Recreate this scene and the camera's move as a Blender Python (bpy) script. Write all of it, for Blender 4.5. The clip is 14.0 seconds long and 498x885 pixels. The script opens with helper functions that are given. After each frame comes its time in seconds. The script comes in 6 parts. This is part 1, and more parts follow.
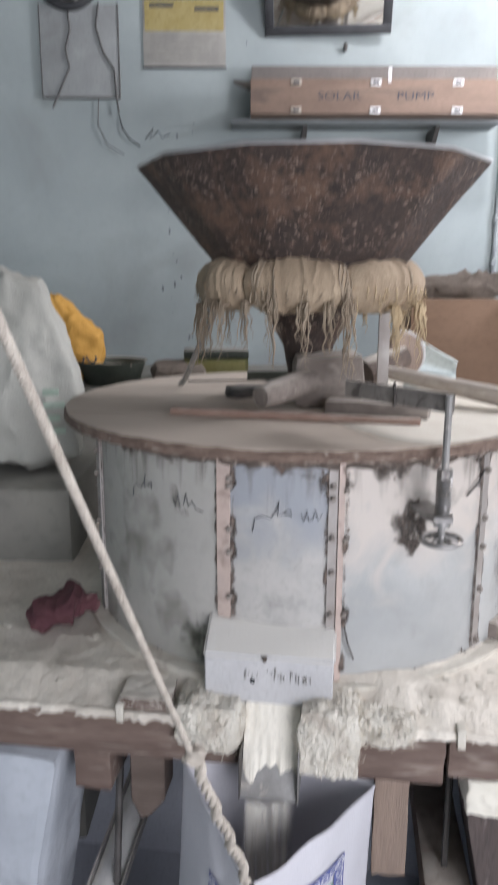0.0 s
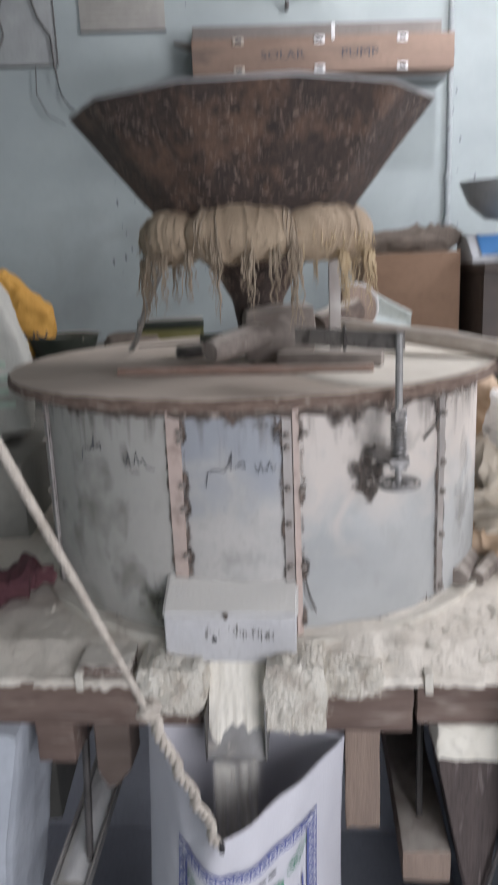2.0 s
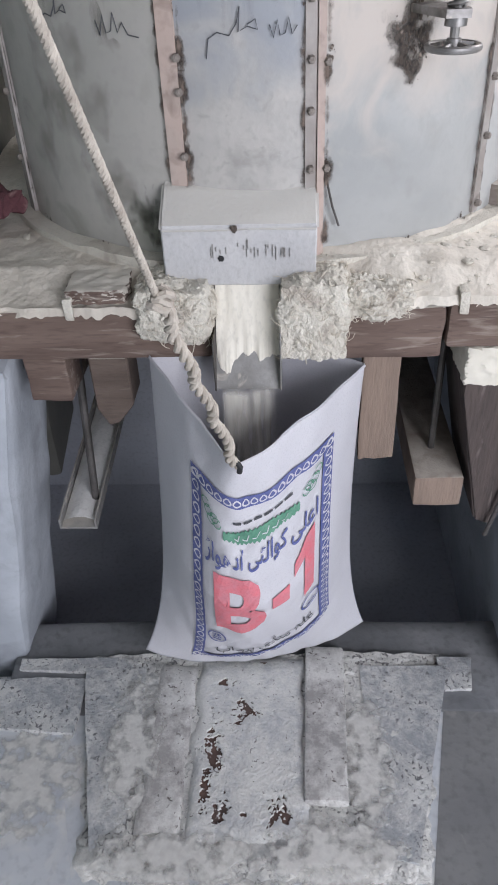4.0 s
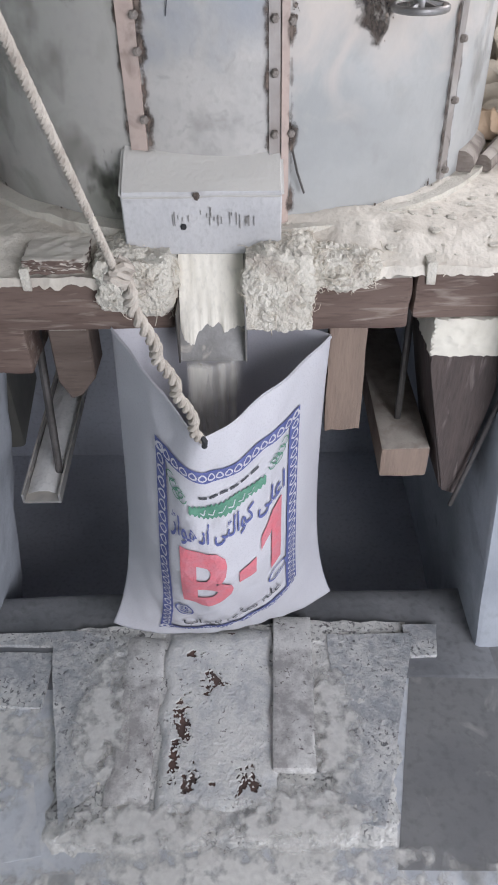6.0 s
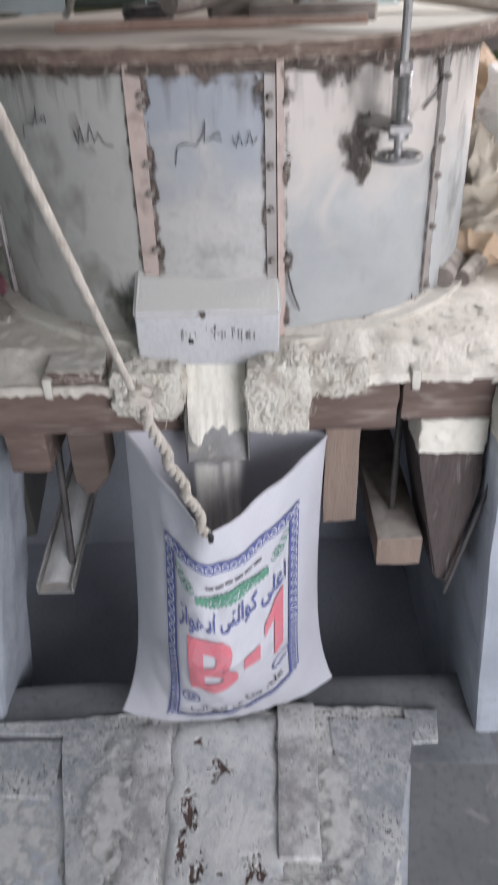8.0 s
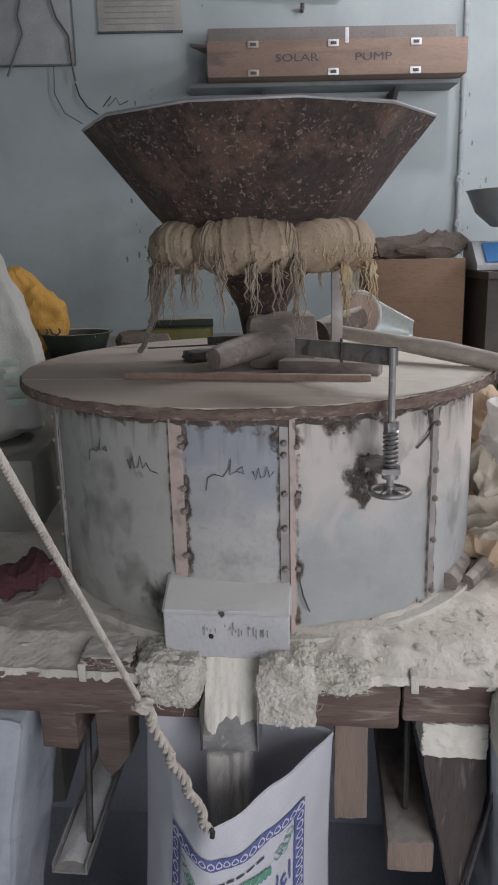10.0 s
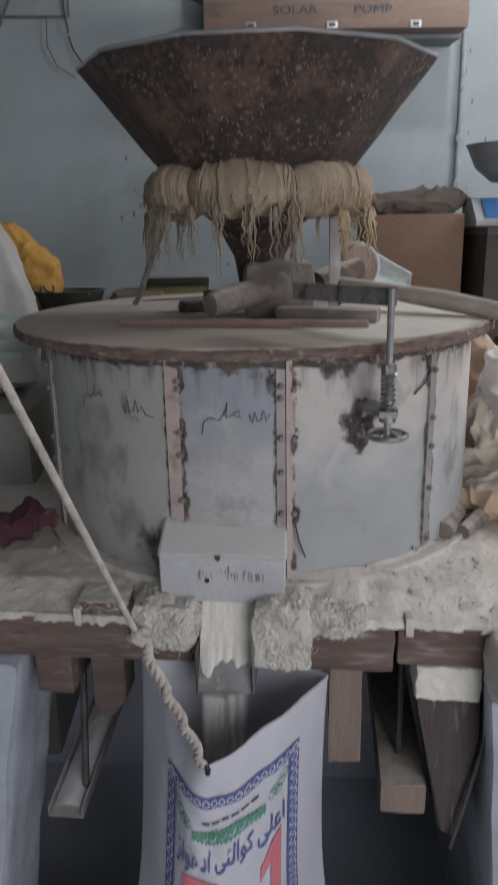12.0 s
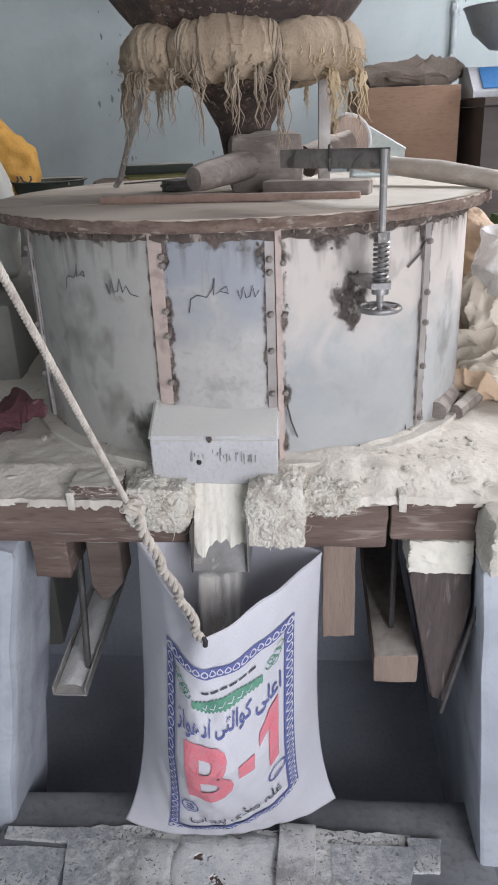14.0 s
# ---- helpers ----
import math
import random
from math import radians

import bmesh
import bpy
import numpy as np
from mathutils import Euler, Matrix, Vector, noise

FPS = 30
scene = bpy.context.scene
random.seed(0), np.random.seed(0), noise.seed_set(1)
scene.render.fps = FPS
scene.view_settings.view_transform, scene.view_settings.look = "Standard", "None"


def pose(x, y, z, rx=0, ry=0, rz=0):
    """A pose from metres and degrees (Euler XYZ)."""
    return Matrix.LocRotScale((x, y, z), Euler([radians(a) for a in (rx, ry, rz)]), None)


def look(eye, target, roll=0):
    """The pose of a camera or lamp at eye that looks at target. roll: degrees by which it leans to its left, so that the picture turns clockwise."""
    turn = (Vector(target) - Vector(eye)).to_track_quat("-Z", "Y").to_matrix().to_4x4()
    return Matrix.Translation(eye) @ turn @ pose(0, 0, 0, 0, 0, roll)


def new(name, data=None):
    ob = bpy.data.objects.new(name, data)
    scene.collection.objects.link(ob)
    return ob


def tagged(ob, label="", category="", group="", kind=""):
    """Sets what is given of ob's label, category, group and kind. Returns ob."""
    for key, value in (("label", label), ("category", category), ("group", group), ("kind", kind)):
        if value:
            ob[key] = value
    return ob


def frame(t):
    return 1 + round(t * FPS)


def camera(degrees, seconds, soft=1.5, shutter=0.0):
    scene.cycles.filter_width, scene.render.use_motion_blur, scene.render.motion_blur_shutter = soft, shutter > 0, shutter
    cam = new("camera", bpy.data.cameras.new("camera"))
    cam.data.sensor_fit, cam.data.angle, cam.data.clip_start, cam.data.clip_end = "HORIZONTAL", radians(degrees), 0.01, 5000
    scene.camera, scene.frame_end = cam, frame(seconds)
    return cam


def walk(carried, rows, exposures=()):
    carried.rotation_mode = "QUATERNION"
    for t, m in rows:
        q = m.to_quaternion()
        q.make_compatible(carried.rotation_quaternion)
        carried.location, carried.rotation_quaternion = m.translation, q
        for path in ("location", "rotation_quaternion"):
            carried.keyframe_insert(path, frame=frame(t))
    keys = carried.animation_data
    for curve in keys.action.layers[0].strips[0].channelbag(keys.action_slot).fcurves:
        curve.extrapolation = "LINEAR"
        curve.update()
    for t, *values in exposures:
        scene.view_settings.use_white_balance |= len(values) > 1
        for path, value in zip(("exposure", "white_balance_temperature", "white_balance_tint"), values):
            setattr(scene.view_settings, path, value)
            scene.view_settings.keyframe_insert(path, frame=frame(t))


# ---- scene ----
cam = camera(36.9, 14.0, soft=1.8, shutter=0.5)
EXPOSURES = [(0.0, 0.4, 6500, 10), (0.5, -0.06, 6950, 10), (0.8, -0.6, 6900, 10), (1.6, -0.5, 6800, 10), (2.0, 0.11, 6550, 10), (2.5, 0.34, 5950, 10), (3.3, 0.35, 6450, 10), (8.0, 0.35, 6500, 10), (8.6, 0.36, 6550, 10), (10.8, -0.75, 6500, 10), (11.6, -0.75, 6450, 10), (12.6, -0.05, 6450, 10), (13.0, 0.34, 6520, 10), (14.0, 0.33, 6480, 10)]
PATH = [
    (0, (-0.148, -2.342, 1.793), (-0.151, -0.389, 1.362), 0.1),
    (0.5, (-0.138, -2.357, 1.864), (-0.097, -0.366, 1.672), -0.4),
    (1, (-0.136, -2.356, 1.867), (-0.047, -0.362, 1.74), -1.0),
    (1.5, (-0.124, -2.345, 1.824), (-0.018, -0.354, 1.661), -1.5),
    (2, (-0.102, -2.304, 1.703), (-0.026, -0.362, 1.229), -2.4),
    (2.5, (-0.1, -2.273, 1.525), (-0.076, -0.467, 0.664), -3.3),
    (2.7, (-0.128, -2.23, 1.46), (-0.094, -0.51, 0.437), -3.5),
    (4.8, (-0.193, -2.136, 1.425), (-0.052, -0.554, 0.21), -1.7),
    (5, (-0.19, -2.133, 1.43), (-0.033, -0.563, 0.2), -1.4),
    (5.5, (-0.194, -2.117, 1.426), (-0.021, -0.564, 0.178), -1.3),
    (6, (-0.179, -2.118, 1.426), (-0.009, -0.573, 0.168), -1.5),
    (6.5, (-0.169, -2.124, 1.424), (-0.006, -0.586, 0.156), -1.8),
    (7, (-0.181, -2.131, 1.428), (-0.021, -0.592, 0.16), -2.0),
    (7.5, (-0.184, -2.143, 1.457), (-0.024, -0.586, 0.212), -2.2),
    (8, (-0.186, -2.201, 1.531), (-0.004, -0.53, 0.447), -2.1),
    (8.5, (-0.118, -2.256, 1.669), (0.015, -0.433, 0.857), -2.6),
    (8.7, (-0.087, -2.308, 1.704), (-0.025, -0.434, 1.007), -3.1),
    (10.8, (-0.067, -2.378, 1.763), (-0.009, -0.438, 1.281), -0.8),
    (11, (-0.072, -2.38, 1.759), (-0.006, -0.44, 1.279), -0.8),
    (11.5, (-0.077, -2.385, 1.751), (-0.028, -0.444, 1.271), -0.9),
    (12, (-0.075, -2.379, 1.682), (-0.022, -0.461, 1.119), -1.1),
    (12.5, (-0.077, -2.392, 1.615), (-0.028, -0.523, 0.906), -1.7),
    (13, (-0.074, -2.388, 1.604), (-0.017, -0.539, 0.845), -2.1),
    (13.5, (-0.067, -2.387, 1.61), (-0.013, -0.545, 0.832), -2.4),
    (14, (-0.072, -2.373, 1.598), (-0.009, -0.536, 0.81), -2.3),
]
walk(cam, [(t, look(eye, target, roll)) for t, eye, target, roll in PATH], exposures=EXPOSURES)

# ---- world and lights ----
world = bpy.data.worlds.new("world")
scene.world = world
world.use_nodes = True
wn = world.node_tree.nodes
sky = wn.new("ShaderNodeTexSky")
sky.sky_type, sky.sun_disc = "NISHITA", False
sky.sun_elevation, sky.sun_rotation = radians(50), radians(200)
wn["Background"].inputs[1].default_value = 0.10
world.node_tree.links.new(sky.outputs[0], wn["Background"].inputs[0])


def area(name, eye, target, sx, sy, watts, colour):
    data = bpy.data.lights.new(name, "AREA")
    data.shape, data.size, data.size_y, data.energy, data.color = "RECTANGLE", sx, sy, watts, colour
    ob = new(name, data)
    ob.matrix_world = look(eye, target)
    return ob


area("daylight_doorway", (1.75, -4.9, 1.62), (0.2, 0, 0.75), 2.6, 3.2, 170, (0.928, 0.918, 1.0))
# Added fill lamp from the right, to brighten the lid and sacks.
area("fill_right", (3.1, 0.6, 2.9), (0.0, 0.3, 1.3), 1.4, 1.0, 92, (0.95, 0.93, 1.0))
bulb_light = new("bulb_light", bpy.data.lights.new("bulb_light", "POINT"))
bulb_light.data.energy, bulb_light.data.color, bulb_light.data.shadow_soft_size = 52, (0.97, 0.95, 1.0), 0.06
bulb_light.location = (1.245, 1.40, 3.60)

# ---- materials ----


def mat(name, a, b, scale=6.0, rough=0.85, metal=0.0, bump=0.3, fine=60.0, stain=None, stain_scale=2.5, stain_at=0.6,
        stretch=(1, 1, 1), dust=None, dust_at=0.55, piece=0.0, bump_dist=0.004, speck=0.6, warp=0.8, soft_edge=0.1, zmix=None, patchy=False):
    """Two colours mixed by coarse and fine noise, optional stains, dust that lies on upward faces, and relief."""
    m = bpy.data.materials.new(name)
    m.use_nodes = True
    nt = m.node_tree
    N, K = nt.nodes, nt.links.new
    bs = N["Principled BSDF"]
    tc, mp = N.new("ShaderNodeTexCoord"), N.new("ShaderNodeMapping")
    mp.inputs["Scale"].default_value = stretch
    K(tc.outputs["Object"], mp.inputs["Vector"])

    def noise_tex(sc, detail=6.0, dist=0.0):
        n = N.new("ShaderNodeTexNoise")
        n.inputs["Scale"].default_value, n.inputs["Detail"].default_value, n.inputs["Distortion"].default_value = sc, detail, dist
        K(mp.outputs[0], n.inputs["Vector"])
        return n.outputs["Fac"]

    def ramp(fac, lo, hi):
        r = N.new("ShaderNodeMapRange")
        r.inputs["From Min"].default_value, r.inputs["From Max"].default_value = lo, hi
        K(fac, r.inputs["Value"])
        return r.outputs[0]

    def mix(fac, x, y):
        n = N.new("ShaderNodeMix")
        n.data_type = "RGBA"
        if isinstance(fac, float):
            n.inputs["Factor"].default_value = fac
        else:
            K(fac, n.inputs["Factor"])
        for sock, v in ((n.inputs[6], x), (n.inputs[7], y)):
            if isinstance(v, tuple):
                sock.default_value = (*v, 1)
            else:
                K(v, sock)
        return n.outputs[2]

    coarse, grain = noise_tex(scale, 6.0, 0.4), noise_tex(fine, 5.0)
    col = mix(ramp(coarse, 0.32, 0.68), a, b)
    dark = tuple(v * 0.72 for v in a)
    m1 = N.new("ShaderNodeMath")
    m1.operation = "MULTIPLY"
    K(ramp(grain, 0.5, 0.75), m1.inputs[0])
    m1.inputs[1].default_value = speck
    col = mix(m1.outputs[0], col, dark)
    if stain:
        mask = ramp(noise_tex(stain_scale, 8.0, warp), stain_at, stain_at + soft_edge)
        if patchy:
            mm = N.new("ShaderNodeMath")
            mm.operation = "MULTIPLY"
            K(mask, mm.inputs[0])
            K(ramp(noise_tex(2.3, 4.0, 0.6), 0.40, 0.60), mm.inputs[1])
            mask = mm.outputs[0]
        col = mix(mask, col, stain)
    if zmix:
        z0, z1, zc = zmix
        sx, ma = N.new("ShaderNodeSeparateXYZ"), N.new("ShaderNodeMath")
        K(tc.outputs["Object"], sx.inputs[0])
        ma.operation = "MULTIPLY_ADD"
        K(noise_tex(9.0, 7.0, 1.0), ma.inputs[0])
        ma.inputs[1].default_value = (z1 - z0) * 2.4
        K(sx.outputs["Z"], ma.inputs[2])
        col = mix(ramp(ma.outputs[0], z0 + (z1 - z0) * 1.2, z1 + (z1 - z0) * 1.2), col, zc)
    if piece:
        oi, hv = N.new("ShaderNodeObjectInfo"), N.new("ShaderNodeHueSaturation")
        mr = N.new("ShaderNodeMapRange")
        mr.inputs["To Min"].default_value, mr.inputs["To Max"].default_value = 1 - piece, 1 + piece
        K(oi.outputs["Random"], mr.inputs["Value"])
        K(mr.outputs[0], hv.inputs["Value"])
        K(col, hv.inputs["Color"])
        col = hv.outputs[0]
    if dust:
        ge, sp, ad = N.new("ShaderNodeNewGeometry"), N.new("ShaderNodeSeparateXYZ"), N.new("ShaderNodeMath")
        K(ge.outputs["Normal"], sp.inputs[0])
        ad.operation = "MULTIPLY_ADD"
        K(coarse, ad.inputs[0])
        ad.inputs[1].default_value = 0.9
        K(sp.outputs["Z"], ad.inputs[2])
        col = mix(ramp(ad.outputs[0], dust_at + 0.35, dust_at + 0.75), col, dust)
    K(col, bs.inputs["Base Color"])
    bs.inputs["Metallic"].default_value = metal
    rr = N.new("ShaderNodeMapRange")
    rr.inputs["To Min"].default_value, rr.inputs["To Max"].default_value = max(0.02, rough - 0.12), min(1.0, rough + 0.1)
    K(coarse, rr.inputs["Value"])
    K(rr.outputs[0], bs.inputs["Roughness"])
    bp = N.new("ShaderNodeBump")
    bp.inputs["Strength"].default_value, bp.inputs["Distance"].default_value = bump, bump_dist
    K(grain, bp.inputs["Height"])
    K(bp.outputs[0], bs.inputs["Normal"])
    return m


FLOUR = (0.74, 0.70, 0.62)
M = {}
M["wall"] = mat("painted_plaster", (0.40, 0.455, 0.455), (0.31, 0.355, 0.36), 1.7, 0.85, bump=0.35, fine=22, stain=(0.27, 0.29, 0.28), stain_scale=1.4, stain_at=0.56, speck=0.2, soft_edge=0.3)
M["wall_plain"] = mat("grey_plaster", (0.45, 0.47, 0.47), (0.36, 0.38, 0.39), 2.5, 0.9, fine=30, stain=(0.26, 0.26, 0.25), stain_scale=2)
M["ceiling"] = mat("sooty_timber", (0.14, 0.122, 0.11), (0.20, 0.18, 0.165), 3, 0.9, stretch=(0.3, 3, 1), fine=30)
M["floor"] = mat("dusty_concrete", (0.47, 0.495, 0.53), (0.58, 0.60, 0.62), 3, 0.9, fine=45, stain=(0.68, 0.675, 0.65), stain_scale=11, stain_at=0.50, soft_edge=0.25, speck=0.6)
M["pier"] = mat("limewashed_plaster", (0.47, 0.50, 0.54), (0.32, 0.345, 0.38), 3.0, 0.92, bump=0.8, fine=35, stain=(0.25, 0.265, 0.29), stain_scale=7, stain_at=0.57, soft_edge=0.2)
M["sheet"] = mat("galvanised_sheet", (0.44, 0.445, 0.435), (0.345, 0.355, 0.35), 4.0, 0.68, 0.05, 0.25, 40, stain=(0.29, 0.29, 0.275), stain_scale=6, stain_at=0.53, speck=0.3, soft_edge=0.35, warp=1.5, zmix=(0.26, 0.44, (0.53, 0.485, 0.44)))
# Darker copy of the sheet: the left panel's shading put into its colour.
M["sheet_left"] = mat("shaded_greenish_sheet", (0.42, 0.405, 0.375), (0.345, 0.34, 0.31), 2.6, 0.65, 0.05, 0.2, 40, stain=(0.25, 0.25, 0.21), stain_scale=5, stain_at=0.52, speck=0.35, soft_edge=0.3, warp=1.5)
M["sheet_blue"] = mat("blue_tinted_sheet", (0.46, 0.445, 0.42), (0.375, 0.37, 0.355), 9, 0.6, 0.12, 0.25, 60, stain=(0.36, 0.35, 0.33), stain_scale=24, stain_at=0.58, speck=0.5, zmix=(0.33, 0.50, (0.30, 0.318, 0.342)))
M["strip"] = mat("pink_primed_strip", (0.50, 0.39, 0.34), (0.42, 0.35, 0.31), 8, 0.75, bump=0.4, fine=50, stain=(0.20, 0.15, 0.12), stain_scale=16, stain_at=0.56, soft_edge=0.2)
M["strip_grey"] = mat("greasy_steel_strip", (0.40, 0.38, 0.36), (0.27, 0.24, 0.22), 9, 0.65, 0.3, 0.4, 50, stain=(0.10, 0.08, 0.07), stain_scale=12, stain_at=0.62)
M["bolt"] = mat("dirty_bolt_steel", (0.20, 0.175, 0.155), (0.33, 0.30, 0.27), 60, 0.8, 0.2, 0.6, 120, stain=(0.08, 0.065, 0.055), stain_scale=90, stain_at=0.52)
M["grime"] = mat("caked_flour_grime", (0.06, 0.048, 0.04), (0.15, 0.12, 0.10), 22, 0.95, bump=0.8, fine=120, stain=(0.34, 0.29, 0.25), stain_scale=40, stain_at=0.6)
M["lid"] = mat("floury_lid_boards", (0.38, 0.315, 0.255), (0.50, 0.43, 0.36), 3, 0.88, bump=0.35, fine=45, stretch=(0.5, 3, 1), stain=(0.25, 0.195, 0.15), stain_scale=7, stain_at=0.58, soft_edge=0.25, dust=(0.52, 0.455, 0.385), dust_at=0.78, piece=0.1)
M["lid_edge"] = mat("worn_lid_rim", (0.10, 0.065, 0.05), (0.20, 0.145, 0.115), 20, 0.92, bump=0.9, fine=70, stretch=(1, 1, 2.5), stain=(0.38, 0.33, 0.28), stain_scale=30, stain_at=0.60, soft_edge=0.15, warp=0.2)
M["bright_edge"] = mat("bare_steel_edge", (0.55, 0.55, 0.55), (0.45, 0.45, 0.45), 12, 0.4, 0.7, 0.1)
M["cloth"] = mat("coarse_jute_cloth", (0.27, 0.205, 0.14), (0.41, 0.325, 0.23), 5, 0.95, bump=0.8, fine=140, stain=(0.30, 0.20, 0.12), stain_scale=7, stain_at=0.6)
M["strand"] = mat("floury_jute_threads", (0.20, 0.155, 0.11), (0.36, 0.295, 0.22), 18, 0.95)
M["gold_strand"] = mat("golden_jute_threads", (0.34, 0.255, 0.15), (0.50, 0.40, 0.26), 18, 0.95)
M["dark_wood"] = mat("dark_worn_timber", (0.085, 0.062, 0.05), (0.155, 0.118, 0.098), 5, 0.85, bump=0.6, fine=40, stretch=(0.6, 4, 4), dust=(0.66, 0.62, 0.55), dust_at=0.62, stain=(0.26, 0.215, 0.185), stain_scale=5)
M["dusty_wood"] = mat("grey_dusty_timber", (0.15, 0.125, 0.108), (0.25, 0.218, 0.192), 9, 0.92, bump=0.6, fine=60, stretch=(0.8, 2, 2), dust=(0.46, 0.42, 0.37), dust_at=0.72, stain=(0.34, 0.305, 0.27), stain_scale=12, stain_at=0.56, soft_edge=0.2)
M["stick"] = mat("red_brown_stick", (0.24, 0.15, 0.115), (0.33, 0.235, 0.19), 12, 0.85, bump=0.5, fine=60, dust=(0.5, 0.45, 0.39), dust_at=0.9)
M["brown_wood"] = mat("red_brown_beam_timber", (0.095, 0.062, 0.05), (0.17, 0.122, 0.10), 4, 0.85, bump=0.4, fine=40, stretch=(0.5, 4, 4), dust=(0.68, 0.64, 0.57), dust_at=0.55, stain=(0.33, 0.28, 0.24), stain_scale=13, stain_at=0.57, soft_edge=0.2)
M["pale_wood"] = mat("pale_sawn_timber", (0.28, 0.21, 0.165), (0.20, 0.15, 0.12), 6, 0.85, bump=0.5, fine=50, stretch=(4, 4, 0.6), dust=(0.5, 0.46, 0.4), dust_at=0.75)
M["bleached"] = mat("bleached_branch", (0.46, 0.41, 0.35), (0.36, 0.31, 0.26), 7, 0.85, bump=0.6, fine=45, stretch=(0.6, 4, 4), dust=(0.62, 0.58, 0.52), dust_at=0.75)
M["flour"] = mat("loose_flour", FLOUR, (0.66, 0.61, 0.53), 5, 0.98, bump=0.9, fine=70, stain=(0.46, 0.41, 0.35), stain_scale=5, stain_at=0.60, bump_dist=0.008)
M["flour_clean"] = mat("fresh_flour", (0.80, 0.77, 0.68), (0.74, 0.70, 0.60), 8, 1.0, bump=0.2, fine=120, stretch=(1, 1, 0.25))
M["fibre"] = mat("pale_fibre", (0.66, 0.61, 0.52), (0.50, 0.44, 0.36), 30, 1.0, bump=0.1)
M["caked"] = mat("caked_flour", (0.71, 0.68, 0.60), (0.58, 0.545, 0.47), 12, 1.0, bump=1.0, fine=200, stain=(0.40, 0.345, 0.295), stain_scale=12, stain_at=0.58, soft_edge=0.2, bump_dist=0.005)
M["deck_dust"] = mat("floury_deck_dirt", (0.74, 0.695, 0.61), (0.57, 0.525, 0.455), 4.5, 0.97, bump=0.6, fine=80, stain=(0.44, 0.40, 0.34), stain_scale=9, stain_at=0.56, bump_dist=0.007, soft_edge=0.22)
M["hood"] = mat("white_painted_hood", (0.53, 0.525, 0.52), (0.45, 0.45, 0.455), 7, 0.85, bump=0.5, fine=90, stain=(0.36, 0.355, 0.37), stain_scale=6, stain_at=0.56, soft_edge=0.25, dust=(0.62, 0.605, 0.565), dust_at=0.5)
M["steel"] = mat("dull_steel", (0.33, 0.325, 0.315), (0.22, 0.215, 0.205), 14, 0.6, 0.5, 0.3, 80, stain=(0.42, 0.39, 0.35), stain_scale=22, stain_at=0.55, dust=(0.58, 0.55, 0.50), dust_at=0.75)
M["bolt_steel"] = mat("oily_handwheel_steel", (0.34, 0.335, 0.33), (0.15, 0.14, 0.13), 30, 0.48, 0.7, 0.3, 90, stain=(0.40, 0.37, 0.33), stain_scale=40, stain_at=0.58)
M["dark_steel"] = mat("blackened_steel", (0.08, 0.075, 0.07), (0.15, 0.14, 0.135), 10, 0.6, 0.6, 0.4, 70, dust=(0.42, 0.39, 0.35), dust_at=0.85)
M["lever"] = mat("dusty_lever_steel", (0.15, 0.138, 0.126), (0.25, 0.23, 0.21), 14, 0.8, 0.2, 0.4, 70, stain=(0.09, 0.08, 0.072), stain_scale=18, stain_at=0.56, dust=(0.42, 0.39, 0.35), dust_at=0.8)
M["sack"] = mat("white_woven_sack", (0.69, 0.685, 0.715), (0.63, 0.625, 0.66), 5, 0.75, bump=0.35, fine=260, bump_dist=0.001)
sn, sk = M["sack"].node_tree.nodes, M["sack"].node_tree.links.new
glow_through, blend = sn.new("ShaderNodeBsdfTranslucent"), sn.new("ShaderNodeMixShader")
glow_through.inputs["Color"].default_value, blend.inputs[0].default_value = (0.74, 0.74, 0.79, 1), 0.20
sk(sn["Principled BSDF"].outputs[0], blend.inputs[1])
sk(glow_through.outputs[0], blend.inputs[2])
sk(blend.outputs[0], sn["Material Output"].inputs["Surface"])
M["rope"] = mat("cotton_rope", (0.52, 0.475, 0.41), (0.34, 0.30, 0.255), 30, 0.95, bump=0.8, fine=150)
M["blue"] = mat("blue_sack_print", (0.085, 0.105, 0.28), (0.13, 0.15, 0.34), 40, 0.8, bump=0.2, fine=200)
M["red"] = mat("red_sack_print", (0.66, 0.165, 0.20), (0.58, 0.22, 0.255), 40, 0.8, bump=0.2, fine=200)
M["green"] = mat("green_sack_print", (0.075, 0.23, 0.155), (0.14, 0.31, 0.22), 40, 0.8, bump=0.2, fine=200)
M["ink"] = mat("dark_marker_ink", (0.05, 0.055, 0.065), (0.09, 0.09, 0.10), 30, 0.8)
# Pit masonry coloured pale to lift its blacks, in place of haze.
M["pit_stone"] = mat("pale_pit_masonry", (0.50, 0.52, 0.57), (0.58, 0.60, 0.65), 4, 0.95)
M["black"] = mat("matt_black", (0.012, 0.012, 0.014), (0.025, 0.025, 0.028), 8, 0.7)

M["mirror"] = bpy.data.materials.new("mirror_glass")
M["mirror"].use_nodes = True
M["mirror"].node_tree.nodes["Principled BSDF"].inputs["Metallic"].default_value = 1.0
M["mirror"].node_tree.nodes["Principled BSDF"].inputs["Roughness"].default_value = 0.03
M["mirror"].node_tree.nodes["Principled BSDF"].inputs["Base Color"].default_value = (0.82, 0.84, 0.85, 1)
M["glow"] = bpy.data.materials.new("lit_bulb")
M["glow"].use_nodes = True
M["glow"].node_tree.nodes["Principled BSDF"].inputs["Emission Color"].default_value = (0.95, 0.98, 1, 1)
M["glow"].node_tree.nodes["Principled BSDF"].inputs["Emission Strength"].default_value = 25.0
M["paper"] = mat("aged_paper", (0.38, 0.37, 0.34), (0.30, 0.295, 0.275), 9, 0.85, bump=0.1)
